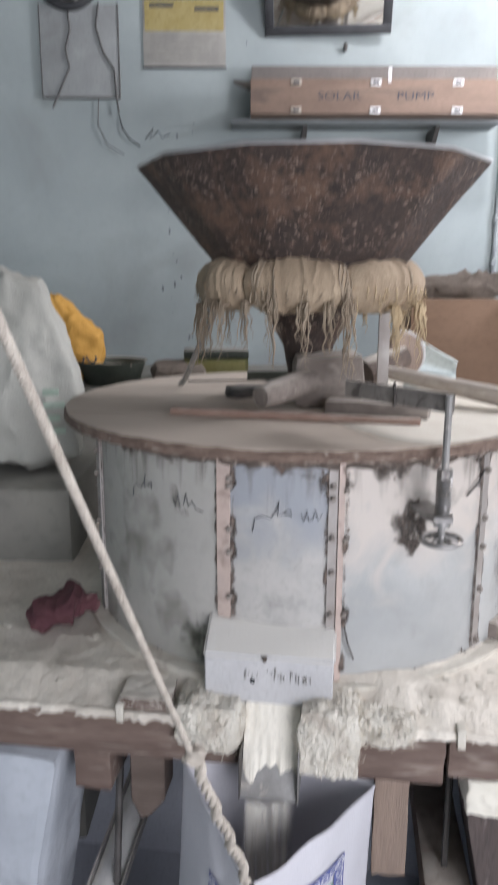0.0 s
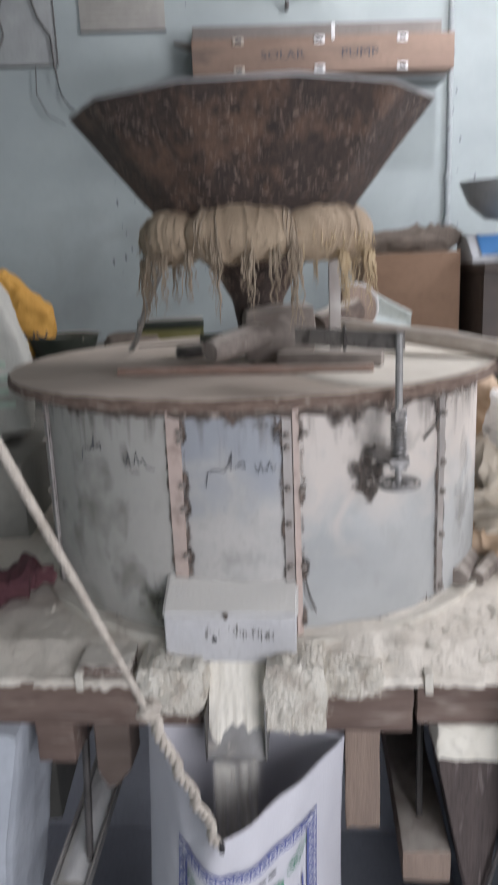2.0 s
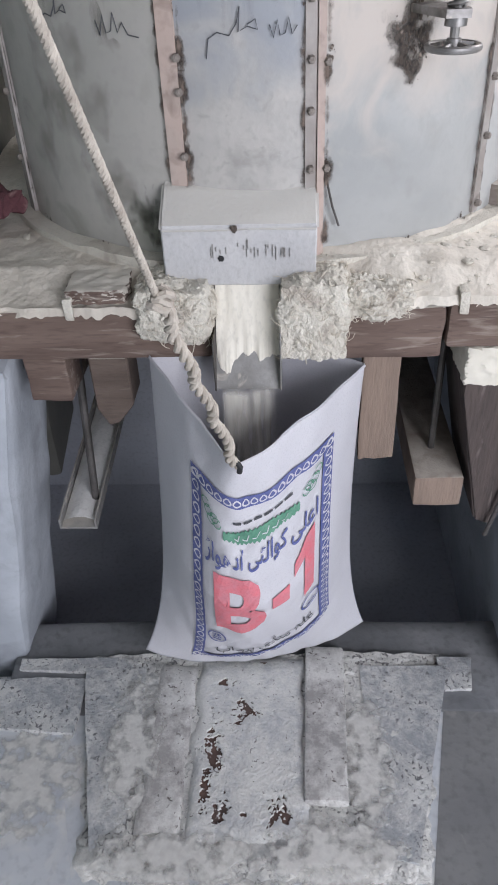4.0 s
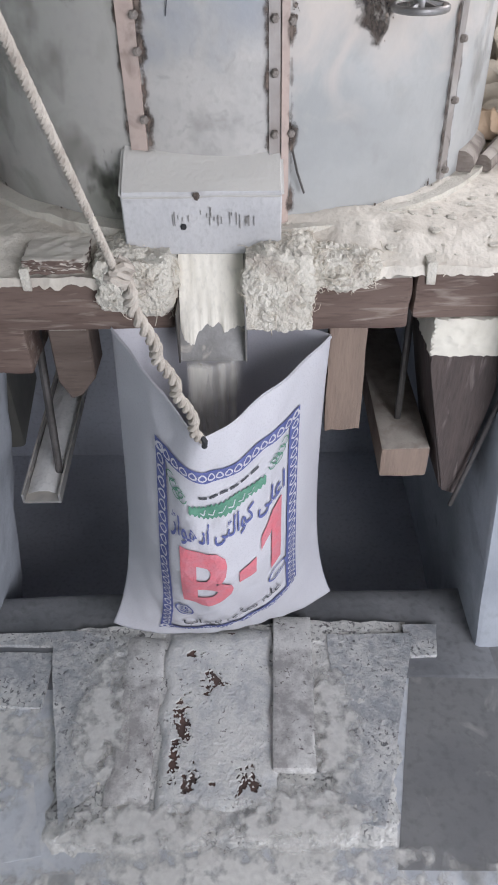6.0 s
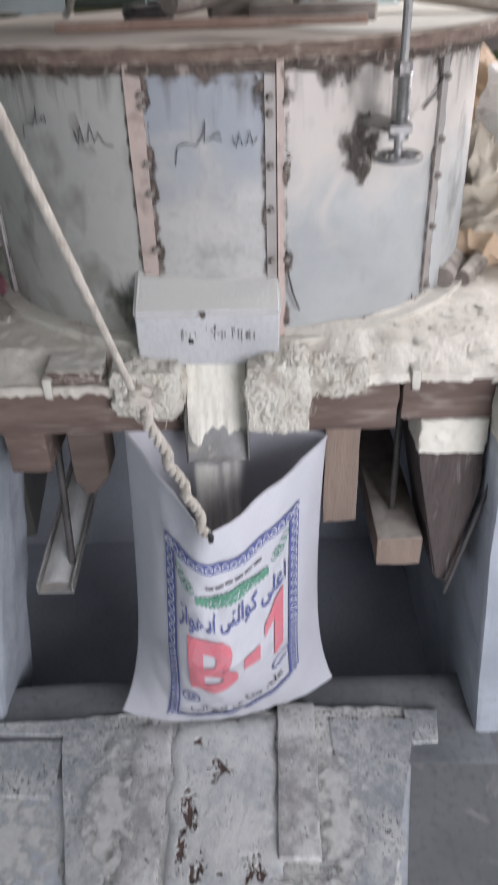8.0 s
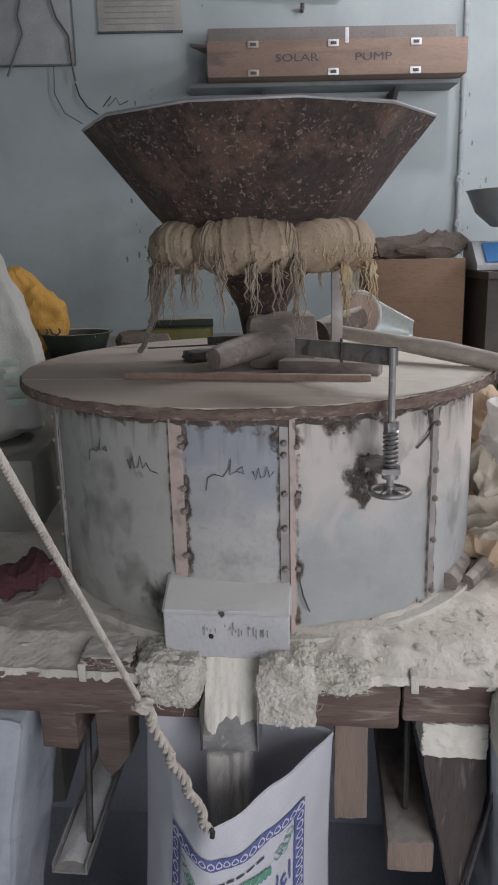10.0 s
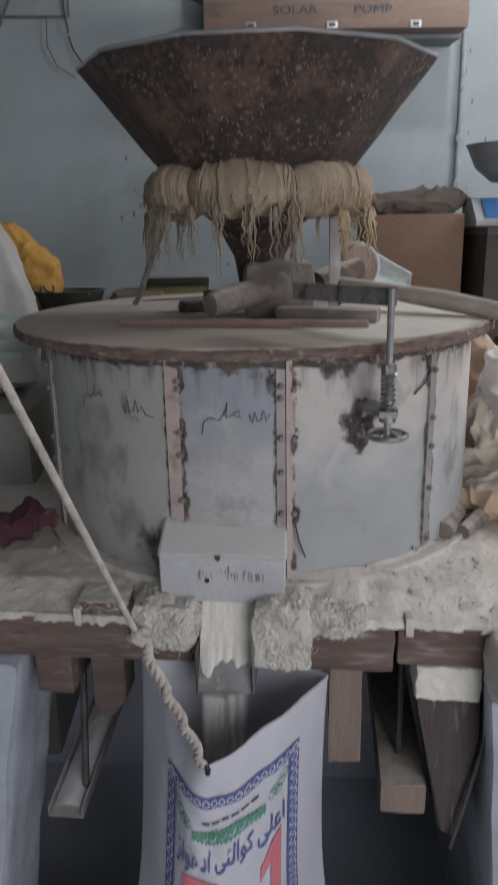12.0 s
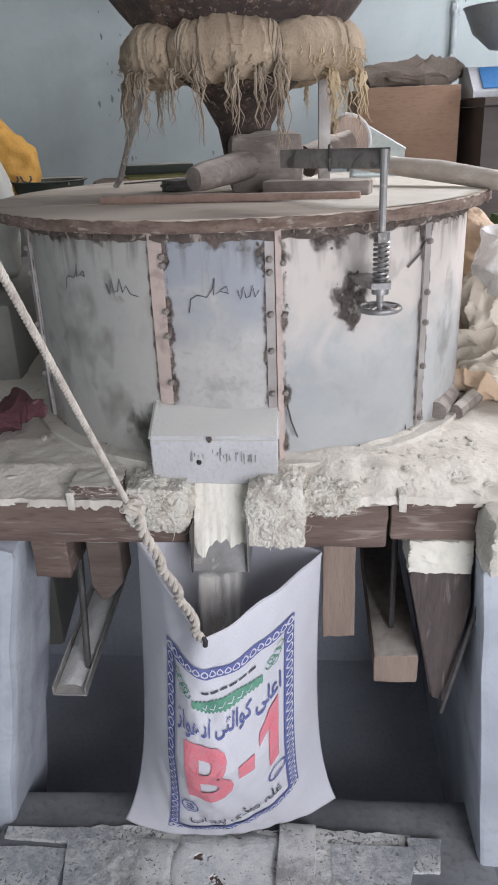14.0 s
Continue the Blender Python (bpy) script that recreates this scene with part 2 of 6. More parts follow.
M["yellow_paper"] = mat("yellow_print", (0.36, 0.29, 0.11), (0.42, 0.35, 0.16), 12, 0.85, bump=0.1)
M["dark_print"] = mat("dark_print", (0.055, 0.05, 0.046), (0.12, 0.108, 0.098), 14, 0.85, bump=0.1)
M["grey_print"] = mat("grey_print", (0.30, 0.29, 0.27), (0.24, 0.23, 0.22), 14, 0.85, bump=0.1)
M["dim_print"] = mat("dim_print", (0.21, 0.20, 0.185), (0.26, 0.25, 0.235), 20, 0.85, bump=0.1)
M["board_face"] = mat("grubby_wiring_board", (0.34, 0.36, 0.36), (0.27, 0.285, 0.285), 6, 0.85, bump=0.15, stain=(0.20, 0.20, 0.195), stain_scale=5, stain_at=0.58, soft_edge=0.25)
M["frame"] = mat("black_frame", (0.03, 0.032, 0.036), (0.05, 0.052, 0.056), 12, 0.5)
M["crate"] = mat("brown_plywood", (0.22, 0.135, 0.085), (0.28, 0.18, 0.12), 4, 0.8, bump=0.25, stretch=(0.6, 3, 3), dust=(0.46, 0.41, 0.35), dust_at=0.75)
M["pumpbox"] = mat("brown_box_board", (0.20, 0.14, 0.108), (0.265, 0.19, 0.148), 4, 0.8, bump=0.25, stretch=(0.6, 3, 3), stain=(0.13, 0.10, 0.085), stain_scale=4, stain_at=0.56, soft_edge=0.2)
M["ledge"] = mat("olive_grey_plaster", (0.22, 0.215, 0.19), (0.17, 0.165, 0.15), 3, 0.95, fine=30)
# Concrete darkened in colour for the shadow between bed and pit.
M["sill"] = mat("shade_grey_concrete", (0.17, 0.176, 0.185), (0.25, 0.255, 0.262), 5, 0.95, bump=0.6, fine=40)
# Shelf colour holds the grey shadow under the pump box.
M["shelf"] = mat("shadow_grey_shelf", (0.24, 0.26, 0.265), (0.19, 0.205, 0.21), 5, 0.85)
M["greybrown"] = mat("grey_brown_board", (0.17, 0.155, 0.145), (0.22, 0.20, 0.185), 5, 0.85, bump=0.2)
M["latch"] = mat("bright_latch_plate", (0.74, 0.74, 0.74), (0.66, 0.66, 0.66), 10, 0.4, 0.3)
M["orange"] = mat("orange_woven_bag", (0.54, 0.28, 0.05), (0.62, 0.35, 0.08), 5, 0.8, bump=0.4, fine=120)
M["beige"] = mat("beige_sacking", (0.60, 0.53, 0.43), (0.70, 0.64, 0.54), 5, 0.9, bump=0.3, fine=160, stain=(0.50, 0.39, 0.28), stain_scale=3, speck=0.25, soft_edge=0.3)
M["brownbag"] = mat("brown_paper_sacking", (0.52, 0.375, 0.25), (0.60, 0.46, 0.335), 4, 0.88, bump=0.3, fine=110, speck=0.25)
M["white_sack"] = mat("grubby_white_sack", (0.44, 0.44, 0.40), (0.35, 0.355, 0.32), 3, 0.85, bump=0.45, fine=150, stain=(0.40, 0.42, 0.37), stain_scale=3)
M["maroon"] = mat("maroon_rag", (0.07, 0.022, 0.03), (0.12, 0.05, 0.055), 8, 0.95, bump=0.8, fine=120, stain=(0.30, 0.20, 0.19), stain_scale=10, stain_at=0.6)
M["olive"] = mat("olive_painted_tin", (0.13, 0.135, 0.05), (0.19, 0.185, 0.08), 7, 0.8, 0.0, 0.2, dust=(0.5, 0.47, 0.4), dust_at=0.8)
M["tin_band"] = mat("dull_olive_band", (0.23, 0.21, 0.07), (0.28, 0.26, 0.11), 12, 0.85, bump=0.1, dust=(0.4, 0.37, 0.3), dust_at=0.9)
M["tub"] = mat("dark_green_plastic", (0.035, 0.045, 0.035), (0.06, 0.07, 0.055), 5, 0.6, bump=0.1, dust=(0.4, 0.38, 0.34), dust_at=0.8)
M["greycloth"] = mat("grey_brown_sacking", (0.20, 0.165, 0.135), (0.28, 0.235, 0.20), 7, 0.95, bump=0.7, fine=90)
M["scale_body"] = mat("pale_scale_plastic", (0.60, 0.62, 0.64), (0.52, 0.54, 0.56), 6, 0.5, bump=0.1)
M["scale_blue"] = mat("blue_scale_panel", (0.06, 0.20, 0.46), (0.09, 0.25, 0.52), 6, 0.4, bump=0.1)
M["pan"] = mat("dull_aluminium_pan", (0.28, 0.30, 0.31), (0.22, 0.235, 0.245), 6, 0.5, 0.5, 0.1)
M["table"] = mat("dark_stained_table", (0.05, 0.038, 0.032), (0.09, 0.07, 0.06), 5, 0.6, bump=0.2, stretch=(0.6, 3, 3), dust=(0.30, 0.27, 0.24), dust_at=0.9)
M["sliced"] = mat("fresh_cut_timber", (0.52, 0.37, 0.22), (0.60, 0.45, 0.29), 7, 0.8, bump=0.3, stretch=(0.5, 3, 3))
M["scoop"] = mat("pale_sheet_scoop", (0.44, 0.50, 0.50), (0.52, 0.57, 0.56), 6, 0.4, 0.4, 0.1)
M["grain"] = mat("wheat_grain", (0.58, 0.42, 0.20), (0.66, 0.50, 0.28), 40, 0.9, bump=1.0, fine=160, bump_dist=0.006)
M["lining"] = mat("worn_hopper_lining", (0.80, 0.80, 0.77), (0.70, 0.71, 0.69), 4, 0.5, 0.0, 0.1)
M["rustplate"] = mat("rusty_floor_plate", (0.075, 0.055, 0.05), (0.17, 0.105, 0.085), 22, 0.9, bump=0.8, stain=(0.45, 0.43, 0.40), stain_scale=40, stain_at=0.60)
M["clean_sack"] = mat("clean_white_sack", (0.74, 0.73, 0.71), (0.68, 0.67, 0.64), 4, 0.85, bump=0.4, fine=150)
M["faded"] = mat("faded_green_print", (0.36, 0.46, 0.38), (0.42, 0.50, 0.43), 14, 0.85)
M["corbel"] = mat("dark_corbel_timber", (0.055, 0.043, 0.04), (0.10, 0.078, 0.07), 5, 0.85, bump=0.6, fine=40, stretch=(4, 4, 0.6), stain=(0.15, 0.125, 0.115), stain_scale=12)
M["flour_white"] = mat("white_flour", (0.78, 0.77, 0.74), (0.70, 0.69, 0.66), 7, 1.0, bump=0.5, fine=90, bump_dist=0.004)
M["flag"] = mat("dark_floor_flag", (0.175, 0.177, 0.18), (0.235, 0.235, 0.233), 4, 0.85, bump=0.4, fine=40, stain=(0.40, 0.39, 0.36), stain_scale=7, stain_at=0.62)
M["leafgreen"] = mat("dark_green_bag", (0.035, 0.065, 0.02), (0.06, 0.10, 0.035), 9, 0.8)
M["cable"] = mat("grey_cable", (0.10, 0.10, 0.10), (0.16, 0.16, 0.155), 9, 0.7)
M["conduit"] = mat("painted_conduit", (0.36, 0.40, 0.41), (0.28, 0.31, 0.32), 9, 0.7, stain=(0.15, 0.14, 0.13), stain_scale=14, stain_at=0.6)
M["chip"] = mat("bare_plaster_chip", (0.15, 0.17, 0.18), (0.22, 0.24, 0.25), 12, 0.95)


def veil(name, colour, low, high):
    """Falling powder: scattered streaks with clear air between them."""
    m = bpy.data.materials.new(name)
    m.use_nodes = True
    N, K = m.node_tree.nodes, m.node_tree.links.new
    bs = N["Principled BSDF"]
    bs.inputs["Base Color"].default_value, bs.inputs["Roughness"].default_value = (*colour, 1), 1.0
    tc, mp, n, r = N.new("ShaderNodeTexCoord"), N.new("ShaderNodeMapping"), N.new("ShaderNodeTexNoise"), N.new("ShaderNodeMapRange")
    mp.inputs["Scale"].default_value = (1, 1, 0.10)
    n.inputs["Scale"].default_value, n.inputs["Detail"].default_value = 30, 5
    r.inputs["From Min"].default_value, r.inputs["From Max"].default_value, r.inputs["To Max"].default_value = low, high, 0.72
    K(tc.outputs["Object"], mp.inputs[0])
    K(mp.outputs[0], n.inputs["Vector"])
    K(n.outputs["Fac"], r.inputs["Value"])
    sp, last = N.new("ShaderNodeSeparateXYZ"), r.outputs[0]
    K(tc.outputs["Generated"], sp.inputs[0])
    for axis in ("X", "Z"):
        pp, mu = N.new("ShaderNodeMath"), N.new("ShaderNodeMath")
        pp.operation, mu.operation = "PINGPONG", "MULTIPLY"
        pp.inputs[1].default_value = 0.5
        K(sp.outputs[axis], pp.inputs[0])
        soft = N.new("ShaderNodeMapRange")
        soft.interpolation_type = "SMOOTHSTEP"
        soft.inputs["From Max"].default_value = 0.22 if axis == "X" else 0.05
        K(pp.outputs[0], soft.inputs["Value"])
        K(last, mu.inputs[0])
        K(soft.outputs[0], mu.inputs[1])
        last = mu.outputs[0]
    K(last, bs.inputs["Alpha"])
    return m


M["veil"] = veil("falling_flour", (0.80, 0.77, 0.69), 0.30, 0.75)


def crusted(name, stone, stone2, flour, lo, hi, pit=(0.19, 0.19, 0.195), pit_at=0.58, relief=0.006, rough=0.97):
    """Pitted stone under a broken crust of flour, with dark specks where the crust has gone."""
    m = bpy.data.materials.new(name)
    m.use_nodes = True
    N, K = m.node_tree.nodes, m.node_tree.links.new
    bs, tc = N["Principled BSDF"], N.new("ShaderNodeTexCoord")
    bs.inputs["Roughness"].default_value = rough

    def fbm(sc, detail, rough, dist=0.0):
        n = N.new("ShaderNodeTexNoise")
        n.inputs["Scale"].default_value, n.inputs["Detail"].default_value = sc, detail
        n.inputs["Roughness"].default_value, n.inputs["Distortion"].default_value = rough, dist
        K(tc.outputs["Object"], n.inputs["Vector"])
        return n.outputs["Fac"]

    def calc(op, x, y):
        n = N.new("ShaderNodeMath")
        n.operation = op
        for sock, v in zip(n.inputs, (x, y)):
            if isinstance(v, float):
                sock.default_value = v
            else:
                K(v, sock)
        return n.outputs[0]

    def span(v, a, b):
        n = N.new("ShaderNodeMapRange")
        n.inputs["From Min"].default_value, n.inputs["From Max"].default_value = a, b
        K(v, n.inputs["Value"])
        return n.outputs[0]

    def blend_of(f, x, y):
        n = N.new("ShaderNodeMix")
        n.data_type = "RGBA"
        K(f, n.inputs["Factor"])
        for sock, v in ((n.inputs[6], x), (n.inputs[7], y)):
            if isinstance(v, tuple):
                sock.default_value = (*v, 1)
            else:
                K(v, sock)
        return n.outputs[2]

    big, mid, tiny = fbm(6.5, 5, 0.6, 0.5), fbm(34, 8, 0.72), fbm(170, 4, 0.7)
    crust = span(calc("ADD", calc("MULTIPLY", big, 0.55), calc("MULTIPLY", mid, 0.45)), lo, hi)
    white = blend_of(span(tiny, 0.35, 0.7), flour, tuple(0.84 * v for v in flour))
    col = blend_of(crust, blend_of(span(mid, 0.35, 0.65), stone, stone2), white)
    specks = calc("MULTIPLY", span(fbm(85, 3, 0.55, 0.6), pit_at, pit_at + 0.05), span(fbm(8, 4, 0.6), 0.40, 0.56))
    col = blend_of(specks, col, pit)
    K(col, bs.inputs["Base Color"])
    bp = N.new("ShaderNodeBump")
    bp.inputs["Strength"].default_value, bp.inputs["Distance"].default_value = 0.8, relief
    K(calc("SUBTRACT", calc("ADD", calc("ADD", calc("MULTIPLY", mid, 1.2), calc("MULTIPLY", tiny, 0.4)), calc("MULTIPLY", crust, 0.35)), calc("MULTIPLY", specks, 0.6)), bp.inputs["Height"])
    K(bp.outputs[0], bs.inputs["Normal"])
    return m


M["rust"] = crusted("rusted_hopper_plate", (0.026, 0.019, 0.017), (0.060, 0.040, 0.032), (0.145, 0.086, 0.058), 0.49, 0.63, (0.235, 0.175, 0.14), 0.585, 0.004, 0.68)
M["slab"] = crusted("pitted_slab", (0.37, 0.388, 0.405), (0.48, 0.492, 0.505), (0.75, 0.745, 0.72), 0.43, 0.56)
M["bed"] = crusted("floury_bed_dirt", (0.42, 0.425, 0.42), (0.52, 0.52, 0.51), (0.79, 0.78, 0.74), 0.40, 0.52, (0.23, 0.225, 0.22), 0.56, 0.008)
M["spill"] = crusted("trodden_white_flour", (0.52, 0.53, 0.535), (0.62, 0.625, 0.62), (0.80, 0.795, 0.76), 0.40, 0.54, (0.20, 0.18, 0.17), 0.64, 0.004)
M["plank_grey"] = crusted("floury_worn_plank", (0.35, 0.335, 0.325), (0.44, 0.425, 0.41), (0.74, 0.73, 0.70), 0.44, 0.58, (0.15, 0.13, 0.12), 0.62, 0.003)


def film(name, a, b, shape, amount, scale=26.0, stretch=(1, 1, 1), top=1.0, axis="Z"):
    """A thin ragged film of dirt, flour or painted light: thick along its middle ('seam'), its upper edge ('top') or
    its centre ('spot').
    """
    m = bpy.data.materials.new(name)
    m.use_nodes = True
    N, K = m.node_tree.nodes, m.node_tree.links.new
    bs = N["Principled BSDF"]
    bs.inputs["Roughness"].default_value = 0.95
    tc, mp, sp = N.new("ShaderNodeTexCoord"), N.new("ShaderNodeMapping"), N.new("ShaderNodeSeparateXYZ")
    mp.inputs["Scale"].default_value = stretch
    K(tc.outputs["Object"], mp.inputs[0])
    K(tc.outputs["Generated"], sp.inputs[0])

    def calc(op, x, y=0.0, z=0.0):
        n = N.new("ShaderNodeMath")
        n.operation = op
        for sock, v in zip(n.inputs, (x, y, z)):
            if isinstance(v, float):
                sock.default_value = v
            else:
                K(v, sock)
        return n.outputs[0]

    def grain(sc):
        n = N.new("ShaderNodeTexNoise")
        n.inputs["Scale"].default_value, n.inputs["Detail"].default_value = sc, 9
        K(mp.outputs[0], n.inputs["Vector"])
        return n.outputs["Fac"]

    dx = calc("ABSOLUTE", calc("MULTIPLY_ADD", sp.outputs["X"], 2.0, -1.0))
    dz = calc("ABSOLUTE", calc("MULTIPLY_ADD", sp.outputs[axis], 2.0, -1.0))
    if shape == "seam":
        near = calc("SUBTRACT", 1.0, calc("MAXIMUM", dx, calc("POWER", dz, 12.0)))
    elif shape == "top":
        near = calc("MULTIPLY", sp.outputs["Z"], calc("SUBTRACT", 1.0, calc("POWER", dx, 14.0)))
    else:
        near = calc("SUBTRACT", 1.0, calc("SQRT", calc("ADD", calc("MULTIPLY", dx, dx), calc("MULTIPLY", dz, dz))))
    thick = calc("ADD", calc("MULTIPLY", near, 0.9), calc("MULTIPLY_ADD", grain(scale), 2.6, -1.3))
    r = N.new("ShaderNodeMapRange")
    r.inputs["From Min"].default_value, r.inputs["From Max"].default_value, r.inputs["To Max"].default_value = 1.0 - amount, 1.55 - amount, top
    K(thick, r.inputs["Value"])
    edge = calc("MINIMUM", 1.0, calc("MULTIPLY", near, 5.0))
    K(calc("MULTIPLY", r.outputs[0], edge), bs.inputs["Alpha"])
    mx = N.new("ShaderNodeMix")
    mx.data_type = "RGBA"
    mx.inputs[6].default_value, mx.inputs[7].default_value = (*a, 1), (*b, 1)
    rr = N.new("ShaderNodeMapRange")
    rr.inputs["From Min"].default_value, rr.inputs["From Max"].default_value = 0.35, 0.65
    K(grain(scale * 2.3), rr.inputs["Value"])
    K(rr.outputs[0], mx.inputs["Factor"])
    K(mx.outputs[2], bs.inputs["Base Color"])
    bp = N.new("ShaderNodeBump")
    bp.inputs["Strength"].default_value, bp.inputs["Distance"].default_value = 0.6, 0.003
    K(grain(110.0), bp.inputs["Height"])
    K(bp.outputs[0], bs.inputs["Normal"])
    return m


M["film_flour"] = film("trodden_flour", (0.74, 0.73, 0.69), (0.60, 0.59, 0.56), "spot", 0.95, 24.0, (1, 1, 1), 0.95, "Y")
# White flour colour that also stands for the light on the lid's right.
M["film_lid"] = film("lit_lid_flour", (0.80, 0.77, 0.68), (0.74, 0.70, 0.61), "spot", 1.75, 7.0, (1, 1, 1), 0.95, "Y")
M["crust"] = mat("cracked_flour_crust", (0.74, 0.71, 0.62), (0.66, 0.63, 0.54), 9, 1.0, bump=0.35, fine=60, stain=(0.38, 0.34, 0.28), stain_scale=14, stain_at=0.66, bump_dist=0.003, speck=0.2)
M["film_seam"] = film("seam_dirt", (0.06, 0.047, 0.04), (0.19, 0.15, 0.125), "seam", 0.46)
M["film_spot"] = film("grease_spot", (0.035, 0.03, 0.028), (0.12, 0.10, 0.085), "spot", 0.86)
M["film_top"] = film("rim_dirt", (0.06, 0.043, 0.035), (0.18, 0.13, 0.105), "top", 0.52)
M["film_drip"] = film("grey_drips", (0.15, 0.13, 0.115), (0.28, 0.255, 0.23), "top", 0.40, 6.0, (6, 6, 0.8), 0.32)
M["film_smudge"] = film("grey_smudge", (0.20, 0.19, 0.165), (0.33, 0.315, 0.28), "spot", 0.60, 14.0, (1, 1, 0.7), 0.35)
M["film_mould"] = film("green_black_mould", (0.05, 0.055, 0.04), (0.16, 0.165, 0.12), "spot", 0.68, 24.0, (1, 1, 0.6), 0.75)

# ---- builders ----
AX, AY, BASE, TURN = 0.03, 0.055, 0.775, -7.5   # the mill's axis, the deck's height, the platform's turn
CT, ST = math.cos(radians(7.5)), math.sin(radians(7.5))


def at(u, v, z=0.0):
    """A place given along and across the platform's front beam, from the mill's axis."""
    return Vector((AX + u * CT + v * ST, AY - u * ST + v * CT, z))


def thing(name, loc, rz=0.0, label="", category="", group="", kind=""):
    ob = new(name)
    ob.empty_display_size = 0.05
    ob.matrix_basis = pose(*loc, 0, 0, rz)
    return tagged(ob, label, category, group, kind)


def part(name, bm, material, parent=None, label="", smooth=True, sharp=35):
    me = bpy.data.meshes.new(name)
    bmesh.ops.recalc_face_normals(bm, faces=bm.faces)
    for f in bm.faces:
        f.smooth = smooth
    if smooth:
        for e in bm.edges:
            if len(e.link_faces) == 2 and e.calc_face_angle(0) > radians(sharp):
                e.smooth = False
    bm.to_mesh(me)
    bm.free()
    me.materials.append(material)
    ob = new(name, me)
    ob.parent = parent
    return tagged(ob, label)


def solo(name, bm, material, loc, rz=0.0, label="", category="", group="", kind="", smooth=True):
    ob = part(name, bm, material, None, label, smooth)
    ob.matrix_basis = pose(*loc, 0, 0, rz)
    return tagged(ob, label, category, group, kind)


def box(x0, x1, y0, y1, z0, z1, bevel=0.004, bm=None, rough=0.0, cuts=0, seed=0.0):
    bm = bm or bmesh.new()
    r = bmesh.ops.create_cube(bm, size=1)
    vs = r["verts"]
    bmesh.ops.scale(bm, vec=(x1 - x0, y1 - y0, z1 - z0), verts=vs)
    bmesh.ops.translate(bm, vec=((x0 + x1) / 2, (y0 + y1) / 2, (z0 + z1) / 2), verts=vs)
    if bevel:
        es = list({e for v in vs for e in v.link_edges})
        bmesh.ops.bevel(bm, geom=es, offset=bevel, segments=2, affect="EDGES", profile=0.6)
    if cuts:
        bmesh.ops.subdivide_edges(bm, edges=bm.edges[:], cuts=cuts, use_grid_fill=True)
    if rough:
        shake(bm, rough, 12, seed)
    return bm


def shake(bm, amount, freq=8.0, seed=0.0):
    for v in bm.verts:
        p = v.co * freq + Vector((seed, seed * 1.7, seed * 0.3))
        n = noise.noise_vector(p) + 0.5 * noise.noise_vector(p * 2.7)
        v.co += n * amount
    return bm


def lump(sx, sy, sz, amount=0.2, square=0.5, seed=0.0, sub=4, freq=1.6):
    """A rounded lump that fills a box sx by sy by sz standing on z = 0; square: 0 round, 1 boxy."""
    bm = bmesh.new()
    bmesh.ops.create_icosphere(bm, subdivisions=sub, radius=1)
    for v in bm.verts:
        p = v.co.copy()
        k = max(abs(p.x), abs(p.y), abs(p.z))
        q = p.lerp(p / k, square)
        n = noise.noise(p * freq + Vector((seed, seed, seed))) + 0.5 * noise.noise(p * freq * 2.6 + Vector((seed, 0, seed))) + 0.22 * noise.noise(p * freq * 7 + Vector((seed, 0, seed)))
        q *= 1 + amount * n
        v.co = Vector((q.x * sx / 2, q.y * sy / 2, (q.z + 1) * sz / 2))
    return bm


def tube(points, radius, sides=8, bm=None, caps=True):
    """A round bar along points; radius: a number or one per point."""
    bm = bm or bmesh.new()
    pts = [Vector(p) for p in points]
    rad = radius if isinstance(radius, (list, tuple)) else [radius] * len(pts)
    rings, side = [], None
    for i, p in enumerate(pts):
        d = (pts[min(i + 1, len(pts) - 1)] - pts[max(i - 1, 0)]).normalized()
        if side is None:
            side = d.cross(Vector((0, 0, 1)) if abs(d.z) < 0.9 else Vector((1, 0, 0))).normalized()
        side = (side - d * side.dot(d)).normalized()
        up = d.cross(side)
        rings.append([bm.verts.new(p + rad[i] * (math.cos(a) * side + math.sin(a) * up)) for a in [2 * math.pi * k / sides for k in range(sides)]])
    for a, b in zip(rings, rings[1:]):
        for k in range(sides):
            bm.faces.new((a[k], a[(k + 1) % sides], b[(k + 1) % sides], b[k]))
    if caps:
        bm.faces.new(rings[0])
        bm.faces.new(rings[-1])
    return bm


def lathe(profile, sides=48, bm=None, turn=0.0, close=False):
    """A body of revolution about z from (radius, height) pairs."""
    bm = bm or bmesh.new()
    rings = [[bm.verts.new((r * math.cos(turn + 2 * math.pi * k / sides), r * math.sin(turn + 2 * math.pi * k / sides), z)) for k in range(sides)] for r, z in profile]
    pairs = list(zip(rings, rings[1:])) + ([(rings[-1], rings[0])] if close else [])
    for a, b in pairs:
        for k in range(sides):
            bm.faces.new((a[k], a[(k + 1) % sides], b[(k + 1) % sides], b[k]))
    return bm


